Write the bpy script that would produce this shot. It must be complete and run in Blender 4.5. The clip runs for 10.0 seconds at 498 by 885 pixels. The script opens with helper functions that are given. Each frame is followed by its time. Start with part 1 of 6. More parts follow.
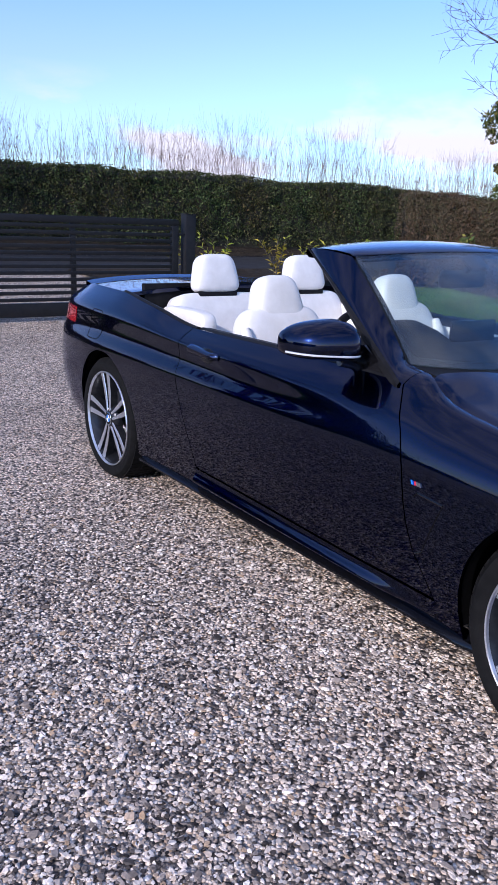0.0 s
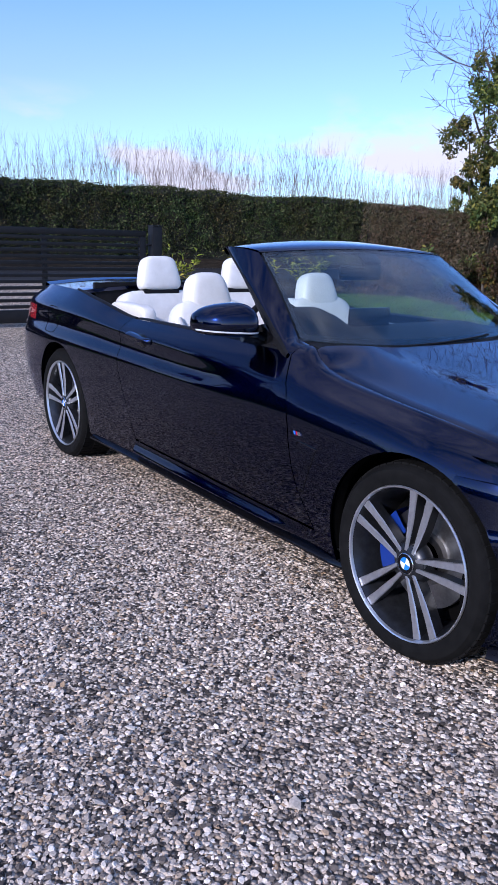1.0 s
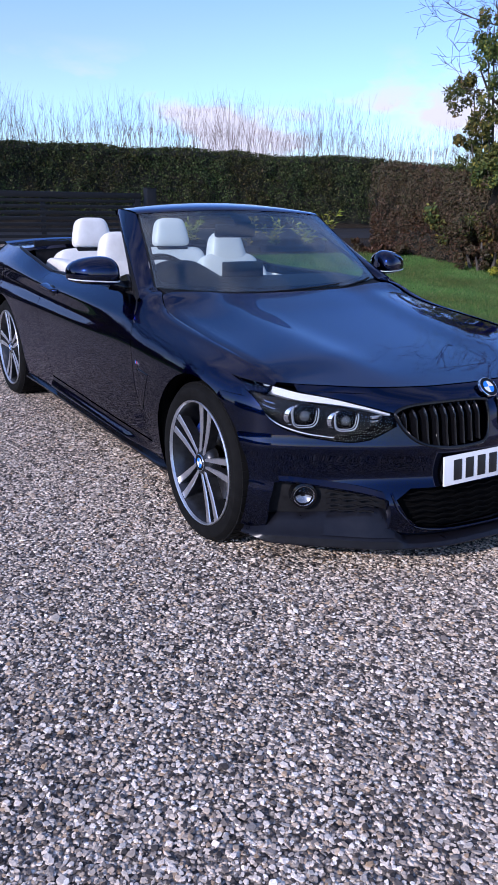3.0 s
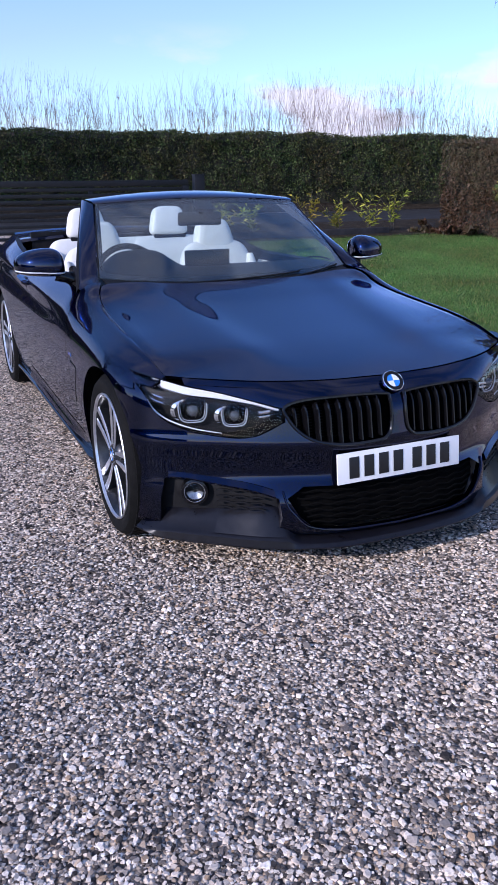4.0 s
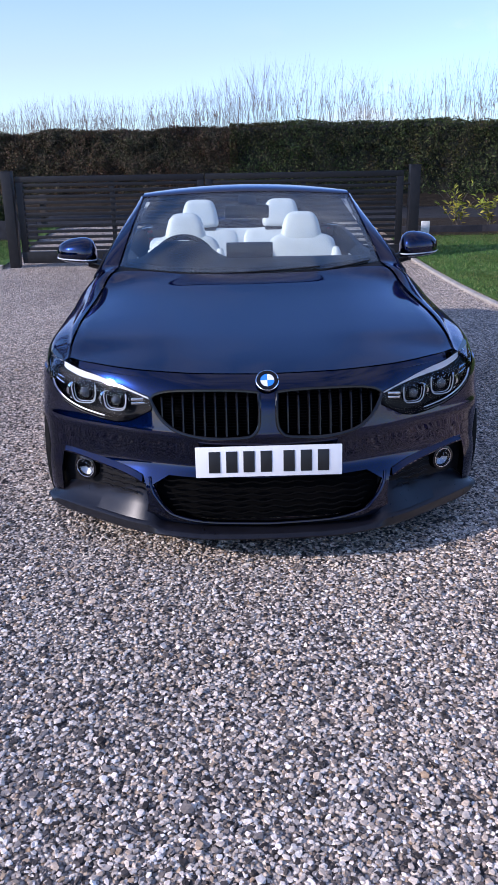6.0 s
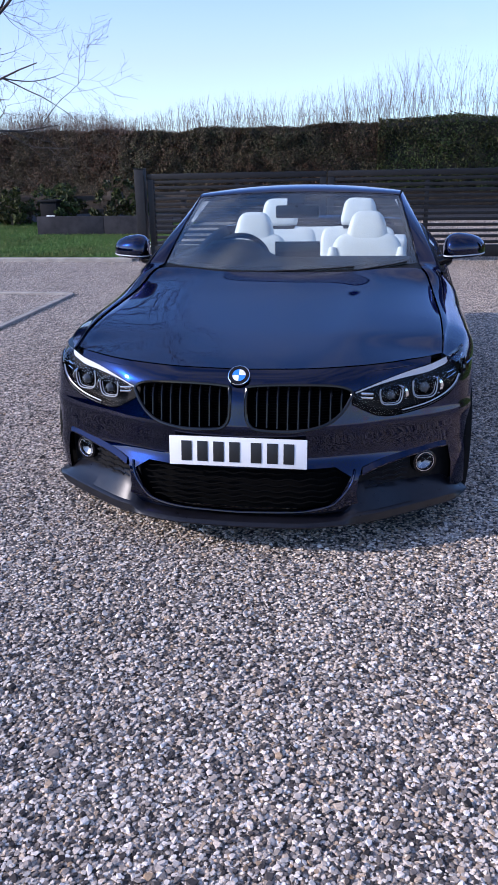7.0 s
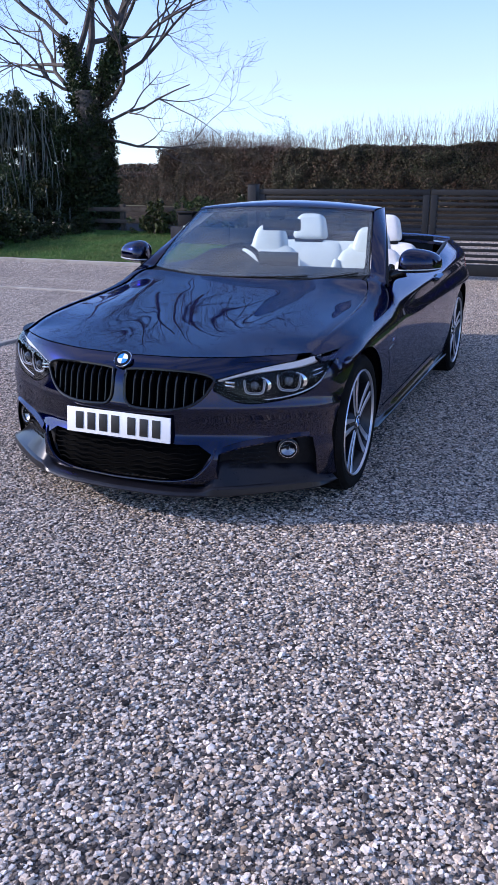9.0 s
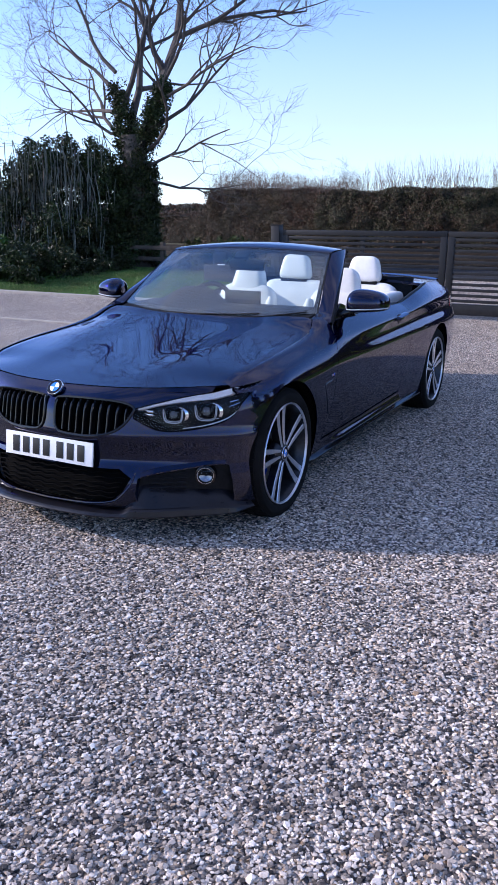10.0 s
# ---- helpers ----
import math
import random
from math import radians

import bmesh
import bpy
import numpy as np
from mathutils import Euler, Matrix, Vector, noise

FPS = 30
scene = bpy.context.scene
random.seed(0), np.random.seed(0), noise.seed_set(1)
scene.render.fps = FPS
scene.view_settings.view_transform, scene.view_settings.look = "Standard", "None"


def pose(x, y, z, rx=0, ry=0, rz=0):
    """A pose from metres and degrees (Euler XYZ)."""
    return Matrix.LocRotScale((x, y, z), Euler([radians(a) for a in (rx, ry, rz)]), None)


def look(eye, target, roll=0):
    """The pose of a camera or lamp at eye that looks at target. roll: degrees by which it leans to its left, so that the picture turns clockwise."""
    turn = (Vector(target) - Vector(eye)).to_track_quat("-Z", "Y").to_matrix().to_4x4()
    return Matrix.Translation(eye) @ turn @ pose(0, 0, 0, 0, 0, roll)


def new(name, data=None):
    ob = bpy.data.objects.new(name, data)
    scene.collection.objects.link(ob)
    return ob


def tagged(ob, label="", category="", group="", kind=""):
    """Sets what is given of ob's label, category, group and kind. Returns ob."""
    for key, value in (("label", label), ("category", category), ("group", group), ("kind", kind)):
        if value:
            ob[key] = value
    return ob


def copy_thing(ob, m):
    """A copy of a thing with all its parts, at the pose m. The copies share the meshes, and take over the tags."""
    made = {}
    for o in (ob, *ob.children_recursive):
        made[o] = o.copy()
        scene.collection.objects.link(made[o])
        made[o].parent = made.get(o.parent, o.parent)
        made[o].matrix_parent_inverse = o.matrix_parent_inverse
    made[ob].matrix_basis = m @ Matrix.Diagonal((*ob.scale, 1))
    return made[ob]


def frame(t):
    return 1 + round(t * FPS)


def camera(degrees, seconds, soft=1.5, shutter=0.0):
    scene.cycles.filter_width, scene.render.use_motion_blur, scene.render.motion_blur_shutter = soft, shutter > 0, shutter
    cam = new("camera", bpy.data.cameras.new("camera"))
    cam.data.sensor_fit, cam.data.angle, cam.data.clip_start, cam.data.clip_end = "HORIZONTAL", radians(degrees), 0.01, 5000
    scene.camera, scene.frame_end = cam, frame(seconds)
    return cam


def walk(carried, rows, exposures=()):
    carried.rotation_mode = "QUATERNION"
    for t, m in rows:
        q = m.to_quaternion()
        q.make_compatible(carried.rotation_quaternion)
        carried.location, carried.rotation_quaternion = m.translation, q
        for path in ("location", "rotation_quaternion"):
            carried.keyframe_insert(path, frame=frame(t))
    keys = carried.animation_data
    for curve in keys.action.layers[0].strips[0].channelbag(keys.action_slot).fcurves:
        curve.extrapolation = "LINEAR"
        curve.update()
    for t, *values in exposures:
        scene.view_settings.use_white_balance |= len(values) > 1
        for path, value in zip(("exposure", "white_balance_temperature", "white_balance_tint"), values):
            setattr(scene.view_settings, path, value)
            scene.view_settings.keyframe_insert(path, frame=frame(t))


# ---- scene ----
cam = camera(35.2, 10.0)
PATH = [
    (0, (-2.556, -1.005, 1.35), (-1.472, 0.587, 0.812), 2.1),
    (0.5, (-2.64, -1.33, 1.337), (-1.534, 0.257, 0.83), 1.4),
    (1, (-2.637, -1.61, 1.301), (-1.518, -0.03, 0.799), 1.8),
    (1.5, (-2.651, -1.907, 1.279), (-1.534, -0.335, 0.749), 1.8),
    (2, (-2.673, -2.189, 1.305), (-1.577, -0.616, 0.735), 1.4),
    (2.5, (-2.472, -2.482, 1.338), (-1.426, -0.886, 0.741), 0.7),
    (2.7, (-2.405, -2.568, 1.34), (-1.371, -0.962, 0.745), 1.1),
    (3.8, (-1.716, -2.877, 1.348), (-0.901, -1.163, 0.719), -0.4),
    (4, (-1.573, -2.946, 1.362), (-0.804, -1.213, 0.726), -0.5),
    (4.5, (-1.22, -3.055, 1.352), (-0.586, -1.272, 0.705), -0.5),
    (5, (-0.86, -3.119, 1.366), (-0.383, -1.289, 0.715), -0.3),
    (5.5, (-0.501, -3.283, 1.372), (-0.213, -1.414, 0.72), -0.2),
    (5.7, (-0.371, -3.32, 1.359), (-0.167, -1.438, 0.713), -0.5),
    (6.8, (0.427, -3.381, 1.417), (0.138, -1.519, 0.745), -1.4),
    (7, (0.525, -3.43, 1.391), (0.193, -1.57, 0.735), -1.1),
    (7.5, (0.864, -3.444, 1.373), (0.395, -1.615, 0.713), -0.7),
    (8, (1.218, -3.478, 1.38), (0.64, -1.676, 0.734), -0.5),
    (8.5, (1.525, -3.587, 1.387), (0.858, -1.811, 0.755), -0.0),
    (9, (1.797, -3.517, 1.377), (1.054, -1.765, 0.76), 0.1),
    (9.5, (2.086, -3.411, 1.375), (1.273, -1.679, 0.793), 0.5),
    (10, (2.441, -3.426, 1.4), (1.554, -1.713, 0.87), 0.5),
]
walk(cam, [(t, look(eye, target, roll)) for t, eye, target, roll in PATH], [(0, 0.37, 6130, 22), (1, 0.26, 5930, 21), (2.5, 0.23, 5930, 22), (5, 0.47, 6180, 23), (7.5, 0.61, 6280, 21), (10, 0.72, 6280, 22)])


import functools

# ---- world, sun ----
SUN_DIR = Vector((-0.94, -0.34, 0.0)).normalized()
SUN_EL = radians(24)
world = bpy.data.worlds.new("sky")
scene.world = world
world.use_nodes = True
wn, wl = world.node_tree.nodes, world.node_tree.links
wn.clear()
w_out = wn.new("ShaderNodeOutputWorld")
w_bg = wn.new("ShaderNodeBackground")
w_sky = wn.new("ShaderNodeTexSky")
w_sky.sky_type, w_sky.sun_disc = "NISHITA", False
w_sky.sun_elevation, w_sky.sun_rotation = SUN_EL, math.atan2(SUN_DIR.x, SUN_DIR.y)
w_sky.air_density, w_sky.dust_density, w_sky.ozone_density = 1.0, 0.4, 4.0
w_bg.inputs["Strength"].default_value = 0.19
# thin cloud: a soft veil near the horizon, denser heaps low down
w_co = wn.new("ShaderNodeTexCoord")
w_map = wn.new("ShaderNodeMapping")
w_map.inputs["Scale"].default_value = (3.0, 3.0, 7.0)
w_map.inputs["Location"].default_value = (0.05, 0.385, 0.2)
w_no = wn.new("ShaderNodeTexNoise")
w_no.inputs["Scale"].default_value, w_no.inputs["Detail"].default_value, w_no.inputs["Roughness"].default_value = 1.6, 7, 0.55
w_ra = wn.new("ShaderNodeValToRGB")
w_ra.color_ramp.elements[0].position, w_ra.color_ramp.elements[1].position = 0.51, 0.60
w_sep = wn.new("ShaderNodeSeparateXYZ")
w_low = wn.new("ShaderNodeMapRange")
w_low.inputs["From Min"].default_value, w_low.inputs["From Max"].default_value = 0.17, 0.10
w_low.inputs["To Min"].default_value, w_low.inputs["To Max"].default_value = 0.0, 1.0
w_mul = wn.new("ShaderNodeMath")
w_mul.operation = "MULTIPLY"
w_veil = wn.new("ShaderNodeMapRange")
w_veil.inputs["From Min"].default_value, w_veil.inputs["From Max"].default_value = 0.29, 0.0
w_veil.inputs["To Min"].default_value, w_veil.inputs["To Max"].default_value = 0.0, 0.8
w_mix = wn.new("ShaderNodeMix")
w_mix.data_type, w_mix.blend_type = "RGBA", "LIGHTEN"
w_mix.inputs["B"].default_value = (2.75, 3.15, 4.3, 1)
w_mix2 = wn.new("ShaderNodeMix")
w_mix2.data_type = "RGBA"
w_mix2.inputs["B"].default_value = (3.9, 3.95, 4.4, 1)
wl.new(w_co.outputs["Generated"], w_map.inputs["Vector"])
wl.new(w_map.outputs["Vector"], w_no.inputs["Vector"])
wl.new(w_no.outputs["Fac"], w_ra.inputs["Fac"])
wl.new(w_co.outputs["Generated"], w_sep.inputs["Vector"])
wl.new(w_sep.outputs["Z"], w_low.inputs["Value"])
wl.new(w_sep.outputs["Z"], w_veil.inputs["Value"])
w_east = wn.new("ShaderNodeMapRange")
w_east.inputs["From Min"].default_value, w_east.inputs["From Max"].default_value = 0.0, 0.45
w_mul0 = wn.new("ShaderNodeMath")
w_mul0.operation = "MULTIPLY"
wl.new(w_sep.outputs["X"], w_east.inputs["Value"])
wl.new(w_ra.outputs["Color"], w_mul0.inputs[0])
wl.new(w_east.outputs["Result"], w_mul0.inputs[1])
wl.new(w_mul0.outputs["Value"], w_mul.inputs[0])
wl.new(w_low.outputs["Result"], w_mul.inputs[1])
wl.new(w_veil.outputs["Result"], w_mix.inputs["Factor"])
wl.new(w_mul.outputs["Value"], w_mix2.inputs["Factor"])
wl.new(w_mix.outputs["Result"], w_mix2.inputs["A"])
w_hs = wn.new("ShaderNodeHueSaturation")
w_hs.inputs["Saturation"].default_value = 1.08
wl.new(w_sky.outputs["Color"], w_hs.inputs["Color"])
w_tint = wn.new("ShaderNodeMix")
w_tint.data_type, w_tint.blend_type = "RGBA", "MULTIPLY"
w_tint.inputs["Factor"].default_value = 1.0
w_tint.inputs["B"].default_value = (0.80, 0.87, 1.0, 1)
wl.new(w_hs.outputs["Color"], w_tint.inputs["A"])
wl.new(w_tint.outputs["Result"], w_mix.inputs["A"])
# broken thin cloud higher up
w_map2 = wn.new("ShaderNodeMapping")
w_map2.inputs["Scale"].default_value = (1.6, 2.6, 2.2)
w_map2.inputs["Rotation"].default_value = (0.0, 0.0, 0.6)
w_no2 = wn.new("ShaderNodeTexNoise")
w_no2.inputs["Scale"].default_value, w_no2.inputs["Detail"].default_value, w_no2.inputs["Roughness"].default_value = 1.5, 8, 0.6
w_no2.inputs["Distortion"].default_value = 0.5
w_ra2 = wn.new("ShaderNodeMapRange")
w_ra2.inputs["From Min"].default_value, w_ra2.inputs["From Max"].default_value = 0.42, 0.68
w_high = wn.new("ShaderNodeMapRange")
w_high.inputs["From Min"].default_value, w_high.inputs["From Max"].default_value = 0.40, 0.72
w_high.inputs["To Min"].default_value, w_high.inputs["To Max"].default_value = 0.0, 0.55
w_mul2 = wn.new("ShaderNodeMath")
w_mul2.operation = "MULTIPLY"
w_mix3 = wn.new("ShaderNodeMix")
w_mix3.data_type = "RGBA"
w_mix3.inputs["B"].default_value = (4.4, 4.5, 4.9, 1)
wl.new(w_co.outputs["Generated"], w_map2.inputs["Vector"])
wl.new(w_map2.outputs["Vector"], w_no2.inputs["Vector"])
wl.new(w_no2.outputs["Fac"], w_ra2.inputs["Value"])
wl.new(w_sep.outputs["Z"], w_high.inputs["Value"])
wl.new(w_ra2.outputs["Result"], w_mul2.inputs[0])
wl.new(w_high.outputs["Result"], w_mul2.inputs[1])
wl.new(w_mul2.outputs["Value"], w_mix3.inputs["Factor"])
wl.new(w_mix2.outputs["Result"], w_mix3.inputs["A"])
wl.new(w_mix3.outputs["Result"], w_bg.inputs["Color"])
wl.new(w_bg.outputs["Background"], w_out.inputs["Surface"])

sun_data = bpy.data.lights.new("sun", "SUN")
sun_data.energy, sun_data.angle, sun_data.color = 3.25, radians(1.6), (1.0, 0.95, 0.89)
sun = new("sun", sun_data)
sun_at = SUN_DIR * math.cos(SUN_EL) * 60 + Vector((0, 0, math.sin(SUN_EL) * 60))
sun.matrix_world = look(sun_at, (0, 0, 0))


# ---- materials ----
def material(name, colour, rough=0.5, metal=0.0, coat=0.0, spec=0.5):
    m = bpy.data.materials.new(name)
    m.use_nodes = True
    b = m.node_tree.nodes["Principled BSDF"]
    b.inputs["Base Color"].default_value = (*colour, 1)
    b.inputs["Roughness"].default_value, b.inputs["Metallic"].default_value = rough, metal
    b.inputs["Coat Weight"].default_value, b.inputs["Coat Roughness"].default_value = coat, 0.02
    b.inputs["Specular IOR Level"].default_value = spec
    return m


def bsdf(m):
    return m.node_tree.nodes["Principled BSDF"]


def add(m, kind, **values):
    n = m.node_tree.nodes.new(kind)
    for key, value in values.items():
        n.inputs[key.replace("_", " ")].default_value = value
    return n


def link(m, a, b):
    m.node_tree.links.new(a, b)


def ramp(m, fac, stops):
    r = m.node_tree.nodes.new("ShaderNodeValToRGB")
    e = r.color_ramp.elements
    while len(e) < len(stops):
        e.new(0.5)
    for i, (p, c) in enumerate(stops):
        e[i].position, e[i].color = p, (*c, 1)
    link(m, fac, r.inputs["Fac"])
    return r.outputs["Color"]


def grained(m, scale, stops, bump=0.0, bump_scale=None, dist=0.01, rough=None, detail=6):
    """Colour from object-space noise, with fine relief."""
    co = add(m, "ShaderNodeTexCoord")
    no = add(m, "ShaderNodeTexNoise", Scale=scale, Detail=detail, Roughness=0.6)
    link(m, co.outputs["Object"], no.inputs["Vector"])
    link(m, ramp(m, no.outputs["Fac"], stops), bsdf(m).inputs["Base Color"])
    if bump:
        fine = add(m, "ShaderNodeTexNoise", Scale=bump_scale or scale * 6, Detail=5)
        link(m, co.outputs["Object"], fine.inputs["Vector"])
        bm_ = add(m, "ShaderNodeBump", Strength=bump, Distance=dist)
        link(m, fine.outputs["Fac"], bm_.inputs["Height"])
        link(m, bm_.outputs["Normal"], bsdf(m).inputs["Normal"])
    if rough:
        rr = add(m, "ShaderNodeMapRange", To_Min=rough[0], To_Max=rough[1])
        link(m, no.outputs["Fac"], rr.inputs["Value"])
        link(m, rr.outputs["Result"], bsdf(m).inputs["Roughness"])
    return m


def glass(name, tint, base=0.045, rough=0.0):
    """Clear sheet: gloss grows towards grazing."""
    m = bpy.data.materials.new(name)
    m.use_nodes = True
    n = m.node_tree.nodes
    n.clear()
    out = n.new("ShaderNodeOutputMaterial")
    tr, gl, mx, lw = n.new("ShaderNodeBsdfTransparent"), n.new("ShaderNodeBsdfGlossy"), n.new("ShaderNodeMixShader"), n.new("ShaderNodeLayerWeight")
    po, ma = n.new("ShaderNodeMath"), n.new("ShaderNodeMath")
    tr.inputs["Color"].default_value = (*tint, 1)
    gl.inputs["Roughness"].default_value = rough
    lw.inputs["Blend"].default_value = 0.5
    po.operation, po.inputs[1].default_value = "POWER", 5.0
    ma.operation, ma.inputs[1].default_value, ma.inputs[2].default_value = "MULTIPLY_ADD", 1 - base, base
    link(m, lw.outputs["Facing"], po.inputs[0])
    link(m, po.outputs["Value"], ma.inputs[0])
    link(m, ma.outputs["Value"], mx.inputs["Fac"])
    link(m, tr.outputs["BSDF"], mx.inputs[1])
    link(m, gl.outputs["BSDF"], mx.inputs[2])
    link(m, mx.outputs["Shader"], out.inputs["Surface"])
    return m


paint = material("navy_paint", (0.002, 0.006, 0.030), 0.22, 1.0, 1.0)
bsdf(paint).inputs["Coat IOR"].default_value = 1.48
bsdf(paint).inputs["Specular Tint"].default_value = (0.02, 0.17, 0.50, 1)
flake_co = add(paint, "ShaderNodeTexCoord")
flake_no = add(paint, "ShaderNodeTexNoise", Scale=900.0, Detail=2)
link(paint, flake_co.outputs["Object"], flake_no.inputs["Vector"])
link(paint, ramp(paint, flake_no.outputs["Fac"], [(0.35, (0.0004, 0.0030, 0.020)), (0.7, (0.0010, 0.0070, 0.044))]), bsdf(paint).inputs["Base Color"])
black_gloss = material("black_gloss", (0.004, 0.004, 0.005), 0.14, 0, 0.0, 0.4)
black_satin = grained(material("black_satin", (0.012, 0.012, 0.015), 0.35, 0, 0, 0.4), 30, [(0.3, (0.004, 0.004, 0.006)), (0.7, (0.008, 0.008, 0.011))], rough=(0.24, 0.34))
black_plastic = grained(material("black_plastic", (0.012, 0.012, 0.013), 0.55, 0, 0, 0.12), 40, [(0.3, (0.006, 0.006, 0.007)), (0.7, (0.013, 0.013, 0.014))], 0.2, 400, 0.001)
# near-black, also on the sheets that stand for unlit depth in the front
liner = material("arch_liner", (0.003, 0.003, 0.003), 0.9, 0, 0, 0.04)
rubber = grained(material("tyre_rubber", (0.01, 0.01, 0.01), 0.8, 0, 0, 0.12), 25, [(0.3, (0.004, 0.004, 0.004)), (0.7, (0.009, 0.0088, 0.0085))], 0.25, 180, 0.002)
alloy_bright = grained(material("machined_alloy", (0.7, 0.71, 0.74), 0.3, 0.9), 60, [(0.3, (0.60, 0.61, 0.65)), (0.7, (0.74, 0.75, 0.78))], rough=(0.24, 0.38))
alloy_grey = grained(material("grey_alloy", (0.10, 0.105, 0.115), 0.35, 0.7), 40, [(0.3, (0.024, 0.026, 0.030)), (0.7, (0.045, 0.047, 0.052))], rough=(0.25, 0.4))
steel = grained(material("brake_steel", (0.4, 0.39, 0.38), 0.35, 1.0), 50, [(0.3, (0.32, 0.31, 0.30)), (0.7, (0.48, 0.47, 0.46))])
caliper_blue = material("caliper_blue", (0.008, 0.035, 0.22), 0.35)
chrome = material("chrome", (0.75, 0.77, 0.80), 0.08, 1.0)
leather = grained(material("oyster_leather", (0.72, 0.70, 0.66), 0.45), 14, [(0.3, (0.68, 0.66, 0.615)), (0.7, (0.78, 0.76, 0.72))], 0.25, 260, 0.002, (0.38, 0.52))
white_plate = material("plate_white", (0.78, 0.78, 0.76), 0.3, 0, 0.3)
plate_black = material("plate_black", (0.01, 0.01, 0.01), 0.4)
badge_blue = material("badge_blue", (0.02, 0.22, 0.75), 0.2, 0, 0.5)
badge_white = material("badge_white", (0.8, 0.8, 0.8), 0.2, 0, 0.5)
badge_red = material("badge_red", (0.6, 0.02, 0.03), 0.25, 0, 0.5)
badge_navy = material("badge_navy", (0.01, 0.03, 0.25), 0.25, 0, 0.5)
tail_red = material("tail_red", (0.35, 0.01, 0.015), 0.1, 0, 1.0)
lamp_dark = material("lamp_housing", (0.004, 0.004, 0.005), 0.5, 0.0, 0.0, 0.15)
# the pale base colour carries the sky's reflection on the headlight brow
lamp_brow = material("lamp_brow", (0.80, 0.83, 0.86), 0.22, 0.1)
lamp_lens = material("lamp_lens", (0.05, 0.055, 0.06), 0.04, 0.0, 1.0)
lamp_ring = material("lamp_ring", (0.66, 0.70, 0.74), 0.15, 0.5)
fog_silver = material("fog_silver", (0.30, 0.31, 0.33), 0.25, 0.7)
screen_glass = glass("windscreen_glass", (0.87, 0.95, 0.95), 0.11)
lamp_glass = glass("lamp_glass", (0.96, 0.97, 0.98), 0.018)
gate_black = grained(material("gate_paint", (0.008, 0.008, 0.009), 0.45, 0, 0, 0.3), 20, [(0.3, (0.006, 0.006, 0.007)), (0.7, (0.012, 0.0115, 0.0115))], rough=(0.38, 0.55))


